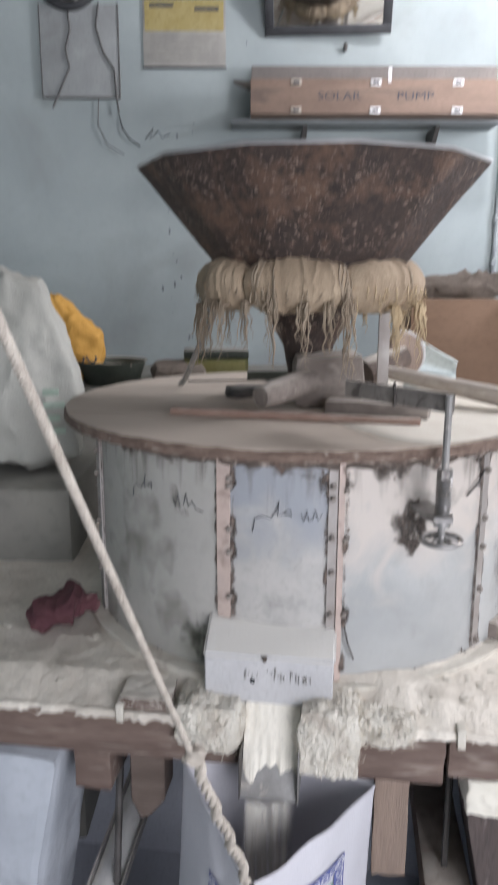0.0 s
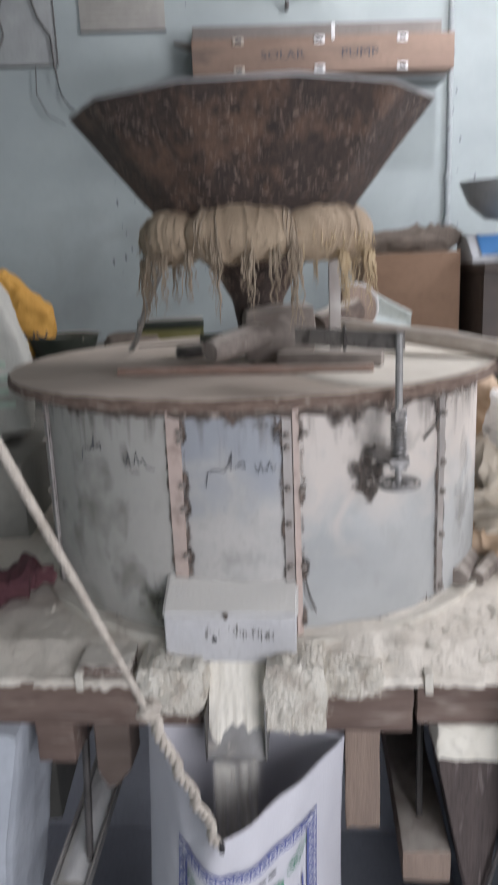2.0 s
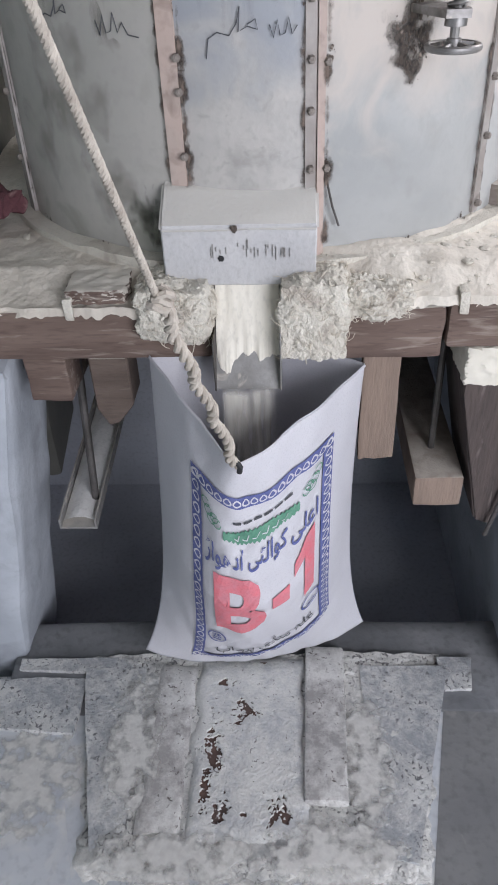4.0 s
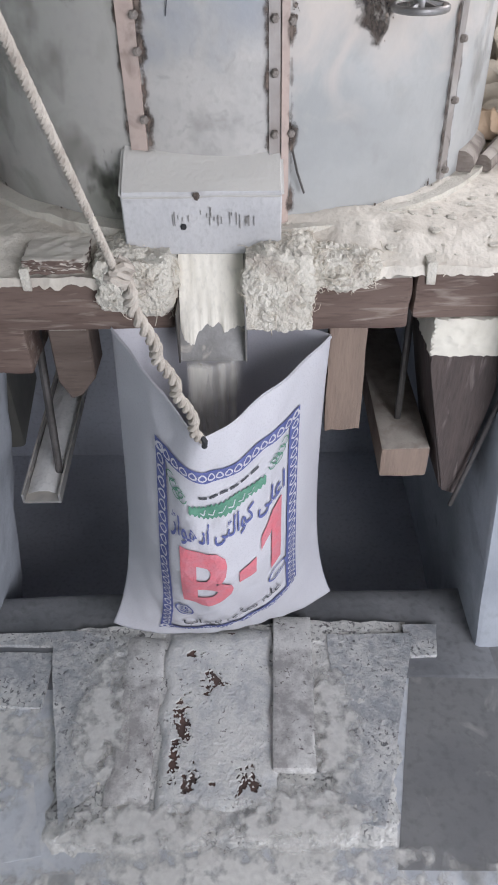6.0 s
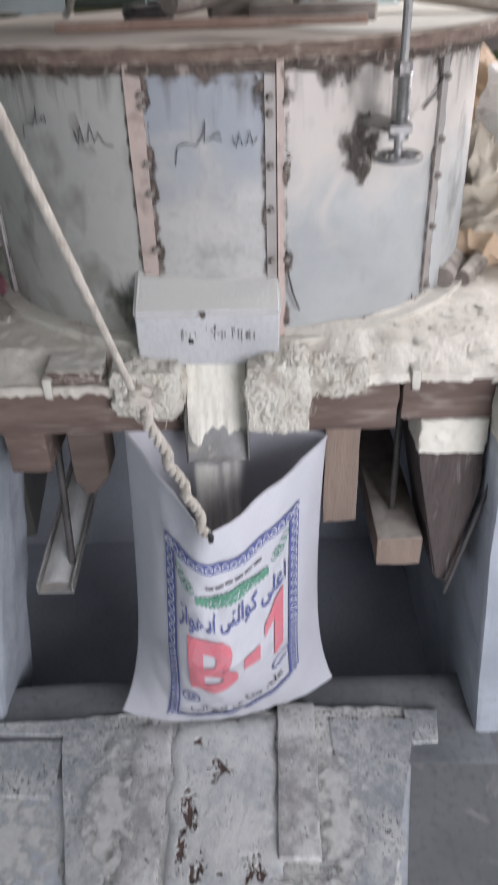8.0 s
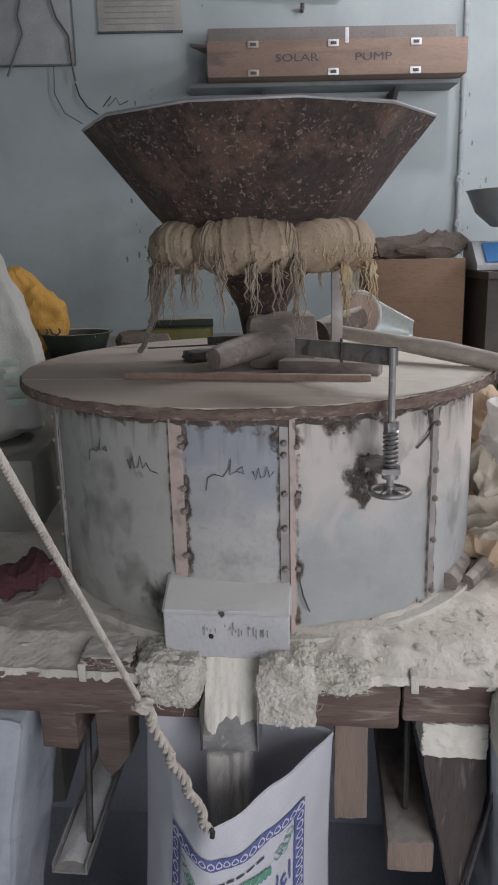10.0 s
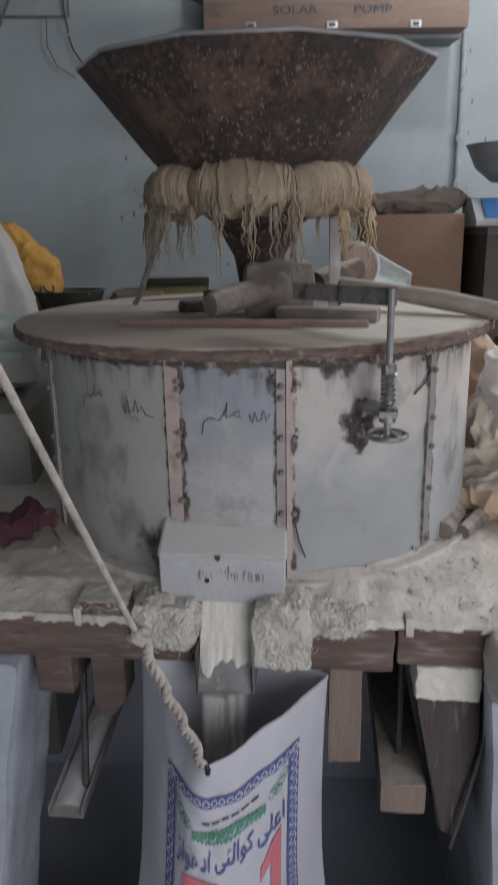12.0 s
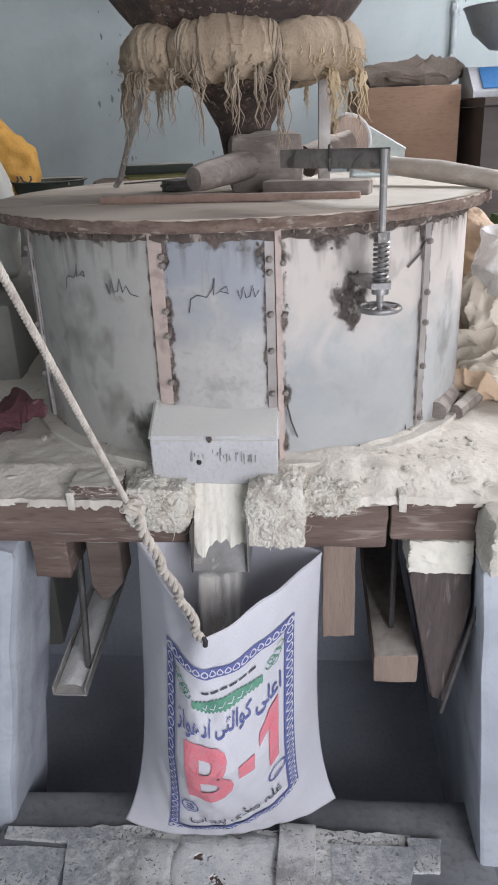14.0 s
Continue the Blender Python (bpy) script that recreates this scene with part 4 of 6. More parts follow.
def cake(u0, u1, v0, v1, z0, z1, seed, label, amount=0.10, square=0.5):
    """A matted crust of flour and jute fibre clinging to the beam."""
    lo, hi = Vector((u0, v0, z0)), Vector((u1, v1, z1))
    bm = lump(u1 - u0, v1 - v0, z1 - z0, amount, square, seed, 6, 2.0)
    bm.normal_update()
    off = Vector((seed, 0, seed))
    for v in bm.verts:
        n = 0.010 * noise.noise(v.co * 16 + off) + 0.008 * (abs(noise.noise(v.co * 38 + off)) - 0.25) + 0.006 * (abs(noise.noise(v.co * 85 + off)) - 0.25) + 0.003 * noise.noise(v.co * 190)
        v.co += v.normal * n
    rnd = random.Random(int(seed))
    front = [v for v in bm.verts if v.normal.y < 0.1 and v.normal.z > -0.5]
    fibre = bmesh.new()
    for k in range(150):
        v = rnd.choice(front)
        d = Vector((rnd.gauss(0, 1), rnd.gauss(0, 1), rnd.gauss(-0.3, 1)))
        d = (d - v.normal * d.dot(v.normal)).normalized()
        ln, c = 0.010 + 0.022 * rnd.random(), rnd.gauss(0, 0.006)
        side = d.cross(v.normal)
        tube([v.co + v.normal * 0.001 + d * ln * f + side * c * math.sin(3 * f) + v.normal * 0.004 * math.sin(3.1 * f) for f in (0, 0.33, 0.66, 1.0)], 0.0006 + 0.0006 * rnd.random() ** 2, 4, fibre)
    p = at((u0 + u1) / 2, (v0 + v1) / 2, z0)
    ob = thing("flour_cake", p, TURN, label, "flour cake", "flour cakes on the beam")
    part("crust", bm, M["caked"], ob)
    tagged(part("fibre_mat", fibre, M["fibre"], ob, "pale jute fibres stuck in the crust"), kind="stuff")
    return ob


cake(-0.275, -0.090, -0.815, -0.60, 0.640, 0.785, 3, "rounded matted cake of flour and jute fibre on the beam", 0.09, 0.42)
cake(0.038, 0.197, -0.805, -0.60, 0.600, 0.787, 11, "thick matted cake of flour and jute fibre on the beam", 0.06, 0.72)
cake(0.17, 0.34, -0.790, -0.60, 0.675, 0.772, 17, "low crumbling cake of flour on the beam", 0.12, 0.5)
bm = shake(lump(0.135, 0.12, 0.034, 0.10, 0.85, 5, 5), 0.004, 40)
solo("board_offcut", bm, M["brown_wood"], at(-0.345, -0.715, 0.735), TURN, "flour-covered board offcut lying on the platform edge", "board")
for u in (-0.405, 0.428):
    bm = box(-0.010, 0.010, -0.006, 0.0, -0.018, 0.03, 0.004)
    box(-0.010, 0.010, -0.006, 0.06, 0.022, 0.032, 0.004, bm)
    solo("strap", shake(bm, 0.002, 20), M["caked"], at(u, -0.776, 0.722), TURN, "pale metal strap nailed over the beam edge", "strap", "straps on the beam")

# flour running through the chute into the sack
stream = thing("flour_stream", at(0, 0, 0), TURN, "fresh flour pouring from the chute", "flour")


def slide(p, q):
    run = q * (0.74 + 0.34 * noise.noise(Vector((p * 3, 0, 3))) + 0.07 * noise.noise(Vector((p * 9, 0, 5))) + 0.02 * noise.noise(Vector((p * 30, 0, 5))))
    lift = 0.010 * (1 - q ** 6) + 0.004 * math.sin(math.pi * p) + 0.0025 * noise.noise(Vector((p * 9, q * 3, 0)))
    return Vector((-0.0935 + 0.137 * p, -0.700 - 0.112 * run - 0.891 * lift, 0.768 - 0.218 * run + 0.453 * lift))


part("sliding_flour", surface(slide, 90, 40), M["flour_clean"], stream, "smooth sheet of sliding flour")
for k in range(3):
    bm = surface(lambda p, q: Vector((-0.085 + (0.122 - 0.02 * k) * p + 0.004 * math.sin(q * 5 + k), -0.818 - 0.010 * math.sin(math.pi * p) - 0.010 * k, 0.562 - 0.30 * q)), 10, 10)
    part("falling_flour", bm, M["veil"], stream, "falling veil of flour")

# ---- printing on the sack ----


def on_sack(p, q, lift=0.0050):
    """A place on the sack's printed panel: p across and q down, both from 0 to 1."""
    s, t = -0.56 - 0.05 * q + (1.28 + 0.07 * q) * p, 0.125 - 0.015 * p + q * (0.815 - 0.155 * p * p)
    a = sack_front(s, t)
    n = (sack_front(s + 0.01, t) - sack_front(s - 0.01, t)).cross(sack_front(s, t + 0.01) - sack_front(s, t - 0.01)).normalized()
    if n.y > 0:
        n = -n
    return a + n * lift


def flat(cells, lift=0.0042, step=0.02, bm=None):
    """Flat print laid on the sack from quads of (p, q) corners."""
    bm = bm or bmesh.new()
    for quad in cells:
        a, b, c, d = [Vector((*k, 0)) for k in quad]
        nu = max(1, int((b - a).length / step))
        nv = max(1, int((d - a).length / step))
        surface(lambda i, j: on_sack(*(a.lerp(b, i)).lerp(d.lerp(c, i), j).xy, lift), nu, nv, bm)
    return bm


def stroke(points, w):
    """A pen stroke on the panel as quads."""
    out = []
    for (x0, y0), (x1, y1) in zip(points, points[1:]):
        d = Vector((x1 - x0, (y1 - y0) * 1.6))
        n = Vector((-d.y, d.x)).normalized() * w
        out.append(((x0 + n.x, y0 + n.y / 1.6), (x1 + n.x, y1 + n.y / 1.6), (x1 - n.x, y1 - n.y / 1.6), (x0 - n.x, y0 - n.y / 1.6)))
    return out


def lettering(text, p0, p1, q0, q1, name, material, bold=0.0, slant=0.0, mapper=on_sack, parent=None, label="", fine=True):
    """Letters of the built-in font, fitted into a box of the panel."""
    cu = bpy.data.curves.new(name, "FONT")
    cu.body, cu.offset, cu.resolution_u = text, bold, 3
    tmp = new(name, cu)
    me = bpy.data.meshes.new_from_object(tmp.evaluated_get(bpy.context.evaluated_depsgraph_get()))
    bpy.data.objects.remove(tmp)
    bm = bmesh.new()
    bm.from_mesh(me)
    bpy.data.meshes.remove(me)
    xs, ys = [v.co.x for v in bm.verts], [v.co.y for v in bm.verts]
    x0, x1, y0, y1 = min(xs), max(xs), min(ys), max(ys)
    bmesh.ops.triangulate(bm, faces=bm.faces)
    if fine:
        for n in range(3):
            bmesh.ops.subdivide_edges(bm, edges=[e for e in bm.edges if e.calc_length() > (y1 - y0) * 0.09], cuts=1)
            bmesh.ops.triangulate(bm, faces=bm.faces)
    for v in bm.verts:
        fx, fy = (v.co.x - x0) / (x1 - x0), (v.co.y - y0) / (y1 - y0)
        v.co = mapper(p0 + (p1 - p0) * fx, q1 + (q0 - q1) * fy + slant * (fx - 0.5))
    return part(name, bm, material, parent, label, smooth=False)


border = part("border_print", flat([((0, 0), (1, 0), (1, 0.045), (0, 0.045)), ((0, 0.955), (1, 0.955), (1, 1), (0, 1)), ((0, 0.045), (0.075, 0.045), (0.075, 0.955), (0, 0.955)), ((0.925, 0.045), (1, 0.045), (1, 0.955), (0.925, 0.955))]), M["blue"], sack, "blue patterned border", smooth=False)
cells = []
for n, (fx, fy, horiz) in ((17, (0, 0.0225, 1)), (17, (0, 0.9775, 1)), (24, (0.0375, 0, 0)), (24, (0.9625, 0, 0))):
    for i in range(n):
        f = (i + 0.5) / n
        ring = []
        for k in range(9):
            a = 2 * math.pi * k / 8
            if horiz:
                ring.append((f + 0.022 * math.cos(a) + 0.006 * math.sin(a * 2), fy + 0.013 * math.sin(a)))
            else:
                ring.append((fx + 0.024 * math.cos(a), f + 0.014 * math.sin(a) + 0.004 * math.sin(a * 2)))
        cells += stroke(ring, 0.0045)
part("border_scroll", flat(cells, 0.0056, 0.05), M["sack"], sack, "unprinted scroll pattern", smooth=False)
cells = []
for cx, sg in ((0.11, 1), (0.89, -1)):
    cells = []
    for k in range(5):
        pts = [(cx + sg * (0.02 * k + 0.028 * math.cos(a * 0.7)), 0.085 + 0.022 * k * (1 if k < 3 else 0.5) + 0.016 * math.sin(a * 0.7)) for a in range(9)]
        cells += stroke(pts, 0.003)
    part("corner_ornament", flat(cells), M["green"], sack, "thin green corner scrolls", smooth=False)
part("small_line", flat([((0.30 + 0.07 * k, 0.098 - 0.002 * k), (0.355 + 0.07 * k, 0.096 - 0.002 * k), (0.355 + 0.07 * k, 0.105 - 0.002 * k), (0.30 + 0.07 * k, 0.107 - 0.002 * k)) for k in range(6)]), M["ink"], sack, smooth=False)
def label_point(p, q):
    g = 0.027 * math.sin(math.pi * (0.06 + 0.88 * p)) ** 0.5 + 0.005 * math.sin(p * 110)
    return on_sack(0.23 + 0.53 * p, 0.158 + (2 * q - 1) * g)


part("green_label", surface(label_point, 60, 5), M["green"], sack, "ragged green label", smooth=False)
part("label_lettering", flat([q for k in range(6) for q in stroke([(0.30 + 0.065 * k, 0.163), (0.33 + 0.065 * k, 0.169), (0.345 + 0.065 * k, 0.148)], 0.0035)], 0.0066), M["sack"], sack, smooth=False)
WORDS = ["\uFE8D\uFECB\uFEE0\uFBFD", "\uFB90\uFEEE\uFE8D\uFEDF\uFB69\uFBFD", "\uFE8D\uFEA9\uFBAC\uFEEE\uFE8D\uFB8C"]
lettering(" ".join(w[::-1] for w in reversed(WORDS)), 0.10, 0.90, 0.205, 0.305, "quality_lettering", M["blue"], 0.012, parent=sack)
lettering("B", 0.16, 0.53, 0.32, 0.645, "large_letter", M["red"], 0.03, parent=sack, label="large red letter")
part("dash", flat([((0.575, 0.465), (0.70, 0.455), (0.70, 0.53), (0.575, 0.54))]), M["red"], sack, "red dash", smooth=False)
part("large_figure", flat([((0.81, 0.32), (0.88, 0.30), (0.88, 0.61), (0.81, 0.63)), ((0.735, 0.395), (0.812, 0.32), (0.812, 0.40), (0.735, 0.45))]), M["red"], sack, "large red figure", smooth=False)
WORDS = ["\uFECF\uFEE0\uFBA7", "\uFEE3\uFEE8\uFB89\uFBFC", "\uFB58\uFEE8\uFEA0\uFE8E\uFE8F"]
lettering(" ".join(w[::-1] for w in reversed(WORDS)), 0.16, 0.88, 0.805, 0.92, "market_lettering", M["ink"], 0.008, parent=sack)
for cx, cy in ((0.16, 0.745), (0.86, 0.715)):
    ring = [(cx + 0.065 * math.cos(a * 0.2618), cy + 0.042 * math.sin(a * 0.2618)) for a in range(25)]
    part("seal", flat(stroke(ring, 0.006) + stroke([(cx - 0.03, cy + 0.02), (cx + 0.03, cy + 0.02)], 0.006)), M["blue"], sack, "small round blue seal", smooth=False)
lettering("25", 0.125, 0.195, 0.718, 0.750, "seal_figure", M["blue"], 0.02, parent=sack)
part("mouth_hem", tube([sack_front(-1 + 2 * k / 40, 0.006) for k in range(41)], 0.0035, 6), M["sack"], sack, "rolled hem of the mouth")

# ---- the rope that holds the mouth open ----


def rope(points, r, pitch, strands=3, rs=0.55, sides=6):
    """Twisted strands along a smooth line."""
    pts = [Vector(p) for p in points]
    fine = []
    for a, b in zip(pts, pts[1:]):
        n = max(2, int((b - a).length / (pitch / 8)))
        fine += [a.lerp(b, i / n) for i in range(n)]
    fine.append(pts[-1])
    out = bmesh.new()
    for k in range(strands):
        line, run = [], 0.0
        for i, p in enumerate(fine):
            d = (fine[min(i + 1, len(fine) - 1)] - fine[max(i - 1, 0)]).normalized()
            s = d.cross(Vector((0.3, 1, 0.2))).normalized()
            t = d.cross(s)
            run += (p - fine[i - 1]).length if i else 0
            a = 2 * math.pi * (run / pitch + k / strands)
            line.append(p + r * (math.cos(a) * s + math.sin(a) * t))
        tube(line, r * 2 * rs, sides, out)
    return out


cord = thing("rope", at(0, 0, 0), TURN, "grubby cotton rope holding the sack mouth open", "rope")
HOOK = Vector((-0.040, -1.056, 0.526))
UP = Vector((-0.065, -0.66, 1.0))
KNOT = Vector((-0.113, -1.275, 0.984))
part("rope_line", rope([KNOT, KNOT + UP * 0.6, KNOT + UP * 2.2], 0.0029, 0.021), M["rope"], cord, "taut twisted rope")
low = [KNOT + Vector((0, 0, 0.01))]
for k in range(1, 13):
    f = k / 12
    low.append(KNOT.lerp(HOOK, f) + Vector((0.007 * (f < 0.99) * math.sin(k * 2.1), -0.004 * math.cos(k * 1.7), 0.004 * math.sin(k))))
part("rope_braid", rope(low, 0.0058, 0.044, 2, 0.5, 8), M["rope"], cord, "thick doubled rope end")
bm = bmesh.new()
for k in range(3):
    c = KNOT + Vector((0.004 * k, 0, 0.008 * (k - 1)))
    tube([c + Vector((0.013 * math.cos(a * 0.63 + k), 0.012 * math.sin(a * 0.63 + k), 0.006 * math.sin(a * 1.2 + k))) for a in range(11)], 0.006, 6, bm)
part("knot", bm, M["rope"], cord, "tight knot with frayed ends")
part("hook", tube([HOOK + Vector((0.0, -0.004, 0.012)), HOOK + Vector((0.008, -0.010, 0.0)), HOOK + Vector((0.006, -0.008, -0.014))], 0.006, 8), M["black"], cord, "small black wire hook")

# ---- timbers and rods under the platform ----


def timber(name, u0, u1, v0, v1, z0, z1, material, label, seed=0.0, bevel=0.006):
    c = at((u0 + u1) / 2, (v0 + v1) / 2, z0)
    bm = box((u0 - u1) / 2, (u1 - u0) / 2, (v0 - v1) / 2, (v1 - v0) / 2, 0, z1 - z0, bevel, cuts=4, rough=0.003, seed=seed)
    return solo(name, bm, M[material], c, TURN, label, name.replace("_", " "))


timber("timber_block", -0.548, -0.448, -0.74, -0.55, 0.472, 0.602, "brown_wood", "short brown timber block under the beam", 1)
bm = prism([[(-0.045, y, 0.19), (-0.045, y, 0.05), (-0.02, y, 0.0), (0.005, y, 0.01), (0.045, y, 0.06), (0.045, y, 0.19)] for y in (-0.04, 0.06)])
bmesh.ops.bevel(bm, geom=bm.edges[:], offset=0.004, segments=1, affect="EDGES")
solo("timber_wedge", bm, M["dark_wood"], at(-0.348, -0.71, 0.405), TURN, "dark splintered timber wedge hanging under the beam", "wedge")
bm = box(-0.044, 0.044, -0.018, 0.018, 0.0, 0.345, 0.004, cuts=5, rough=0.002)
for v in bm.verts:
    if v.co.z < 0.02:
        v.co.z += 0.012 * noise.noise(Vector((v.co.x * 90, v.co.y * 60, 2)))
solo("hanging_board", bm, M["pale_wood"], at(0.279, -0.68, 0.262), TURN, "rough sawn board hanging beside the sack", "board")
hang = thing("hung_timber", at(0.435, -0.75, 0.150), TURN, "squared timber hung by an iron rod beneath the platform", "timber")
part("bar", box(-0.060, 0.060, 0.0, 0.9, 0.0, 0.090, 0.006, cuts=4, rough=0.002), M["pale_wood"], hang)
part("rod", tube([(-0.002, 0.13, 0.085), (-0.002, 0.13, 0.46)], 0.009, 8), M["dark_steel"], hang, "dark iron rod")
rail = thing("hung_channel", at(-0.513, -0.73, 0.050), TURN, "floury steel channel hung by an iron rod", "channel")
bm = box(-0.052, 0.052, 0.0, 0.62, 0.0, 0.006, 0.001)
box(-0.052, -0.046, 0.0, 0.62, 0.006, 0.032, 0.001, bm)
box(0.046, 0.052, 0.0, 0.62, 0.006, 0.032, 0.001, bm)
for v in bm.verts:
    v.co.z += 0.12 * v.co.y
part("channel", bm, M["steel"], rail)
bm = surface(lambda p, q: Vector((-0.043 + 0.086 * p, 0.02 + 0.58 * q, 0.012 + 0.12 * (0.02 + 0.58 * q) + 0.012 * math.sin(math.pi * p) + 0.003 * noise.noise(Vector((p * 5, q * 14, 2))))), 10, 40)
part("flour_fill", bm, M["flour_white"], rail, "flour settled in the channel")
part("rod", tube([(0.030, 0.10, 0.016), (0.062, 0.10, 0.56)], 0.011, 8), M["dark_steel"], rail, "dark iron rod")
corbel = thing("corbel", at(0.53, -0.77, 0.10), TURN, "dark tapering timber corbel with a flour-white top", "corbel")
bm = prism([[(-0.078, y, 0.465), (0.080, y, 0.465), (0.086, y, 0.33), (0.045, y, 0.0), (0.0, y, 0.02), (-0.072, y, 0.40)] for y in (0.0, 0.30)])
bmesh.ops.bevel(bm, geom=bm.edges[:], offset=0.006, segments=2, affect="EDGES")
bmesh.ops.subdivide_edges(bm, edges=bm.edges[:], cuts=3, use_grid_fill=True)
part("timber", shake(bm, 0.003, 14), M["corbel"], corbel)
bm = lump(0.166, 0.20, 0.098, 0.03, 0.86, 4, 5, 2)
bmesh.ops.translate(bm, verts=bm.verts, vec=(0, 0.088, 0.424))
part("flour_crust", shake(shake(bm, 0.003, 40), 0.002, 110), M["crust"], corbel, "cracked pale flour crust")
solo("plaster_lump", shake(lump(0.20, 0.22, 0.16, 0.12, 0.6, 8, 5), 0.004, 40), M["caked"], at(0.71, -0.80, 0.575), TURN, "rounded plaster lump on top of the pier", "lump")
solo("iron_rod", tube([(0, 0, 0), (0.075, 0.0, 0.37)], 0.006, 8), M["dark_steel"], at(0.558, -0.79, 0.085), TURN, "thin dark iron rod leaning against the pier", "rod")

# ---- the stone bed under the sack ----


def flagstone(corners, z1, seed, material="slab", rough=0.0035, bevel=0.02):
    """A flat stone with the given outline and top height."""
    cu, cv = sum(p[0] for p in corners) / 4, sum(p[1] for p in corners) / 4
    bm = prism([[(u - cu, v - cv, z) for u, v in corners] for z in (-0.06, 0.0)])
    bmesh.ops.bevel(bm, geom=bm.edges[:], offset=bevel, segments=2, affect="EDGES")
    bmesh.ops.subdivide_edges(bm, edges=bm.edges[:], cuts=9, use_grid_fill=True)
    shake(bm, rough, 12, seed)
    shake(bm, rough * 0.35, 45, seed)
    return bm, (cu, cv, z1)


BED, BED_TURN = 1.2346, 1.117


def bed_solo(name, bm, material, loc, rz, label, category="", group="", kind=""):
    """A piece of the sunken bed, drawn in the bed's own units and set down on the floor."""
    bmesh.ops.scale(bm, vec=(BED, BED, BED), verts=bm.verts)
    u, v, z = loc
    return solo(name, bm, material, at(1.2344 * u - 0.0241 * v - 0.0539, 0.0241 * u + 1.2344 * v + 0.4969, -0.402 + BED * (z + 0.055)), rz + BED_TURN, label, category, group, kind)


SLABS = "slabs round the sack bed"
for corners, z1, seed, label in (
        (((-0.445, -1.06), (-0.252, -1.06), (-0.242, -1.50), (-0.345, -1.53)), -0.0545, 2, "pitted stone slab crusted with flour"),
        (((0.216, -1.06), (0.465, -1.06), (0.318, -1.55), (0.198, -1.53)), -0.0525, 6, "pitted stone slab crusted with flour"),
        (((0.40, -1.035), (0.525, -1.035), (0.50, -1.16), (0.40, -1.16)), -0.055, 15, "broken grey stone kerb beside the pier"),
        (((-0.60, -1.03), (-0.25, -1.03), (-0.25, -1.12), (-0.60, -1.10)), -0.056, 9, "cracked grey stone kerb beside the pier"),
        (((-0.66, -1.085), (-0.385, -1.085), (-0.395, -1.27), (-0.66, -1.25)), -0.059, 12, "cracked grey stone beside the pier")):
    bm, p = flagstone(corners, z1, seed)
    bed_solo("stone_slab", bm, M["slab"], p, TURN, label, "slab", SLABS)
for corners, z1, seed, mk, label in (
        (((0.43, -1.10), (1.3, -1.12), (1.2, -1.63), (0.315, -1.60)), -0.0688, 21, "flag", "smooth dark floor flag"),
        (((-0.62, -1.26), (-0.445, -1.25), (-0.35, -1.56), (-0.62, -1.60)), -0.0688, 23, "floor", "smooth blue-grey floor flag"),
        (((-0.32, -1.60), (0.02, -1.61), (0.02, -1.85), (-0.34, -1.85)), -0.0688, 25, "floor", "smooth blue-grey floor flag")):
    bm, p = flagstone(corners, z1, seed, mk, 0.0006, 0.003)
    bed_solo("floor_flag", bm, M[mk], p, TURN, label, "flag", "floor flags")
bed_solo("weathered_plank", box(-0.046, 0.046, -0.20, 0.20, 0, 0.064, 0.010, cuts=7, rough=0.006, seed=1), M["plank_grey"], (-0.196, -1.275, -0.114), TURN - 1.5, "grey weathered plank set in the floor", "plank")
bed_solo("iron_plate", box(-0.105, 0.105, -0.20, 0.20, 0, 0.012, 0.002, cuts=4, rough=0.002), M["rustplate"], (-0.022, -1.27, -0.062), TURN, "rusty iron plate half buried in flour", "plate")


BARE = ((-0.018, 0.07, 0.034, 0.040), (-0.09, -0.11, 0.016, 0.075), (-0.056, -0.160, 0.028, 0.036), (0.062, -0.168, 0.030, 0.044), (-0.008, -0.168, 0.010, 0.008), (-0.053, 0.14, 0.024, 0.014), (-0.075, -0.03, 0.026, 0.08))


def spill(p, q):
    """Flour over the iron plate, worn through in ragged patches."""
    x, y = -0.128 + 0.256 * p, -0.235 + 0.46 * q
    n = 0.5 * noise.noise(Vector((x * 18, y * 18, 3))) + 0.35 * noise.noise(Vector((x * 60, y * 60, 3))) + 0.25 * noise.noise(Vector((x * 170, y * 170, 3)))
    rag = 0.5 * noise.noise(Vector((x * 55, y * 70, 9))) + 0.45 * noise.noise(Vector((x * 130, y * 150, 9))) + 0.3 * noise.noise(Vector((x * 260, y * 260, 9)))
    worn = max(math.exp(-((x - cx) / rx) ** 2 - ((y - cy) / ry) ** 2) for cx, cy, rx, ry in BARE) + 1.05 * rag
    cut = min(1.0, max(0.0, (worn - 0.74) / 0.10))
    rim = max(abs(2 * p - 1), abs(2 * q - 1)) ** 16
    return Vector((x + 0.012 * noise.noise(Vector((q * 7, 1, 2))), y + 0.012 * noise.noise(Vector((p * 6, 4, 2))), 0.0045 + 0.0022 * n - 0.010 * cut - 0.02 * rim))


bed_solo("spilled_flour", surface(spill, 190, 340), M["spill"], (-0.022, -1.27, -0.0505), TURN, "spilled flour worn through over the iron plate", "flour", kind="stuff")
bed_solo("stone_block", box(-0.045, 0.045, -0.19, 0.19, 0, 0.080, 0.006, cuts=5, rough=0.003, seed=4), M["plank_grey"], (0.145, -1.225, -0.116), TURN - 2.5, "long grey squared stone block", "block")


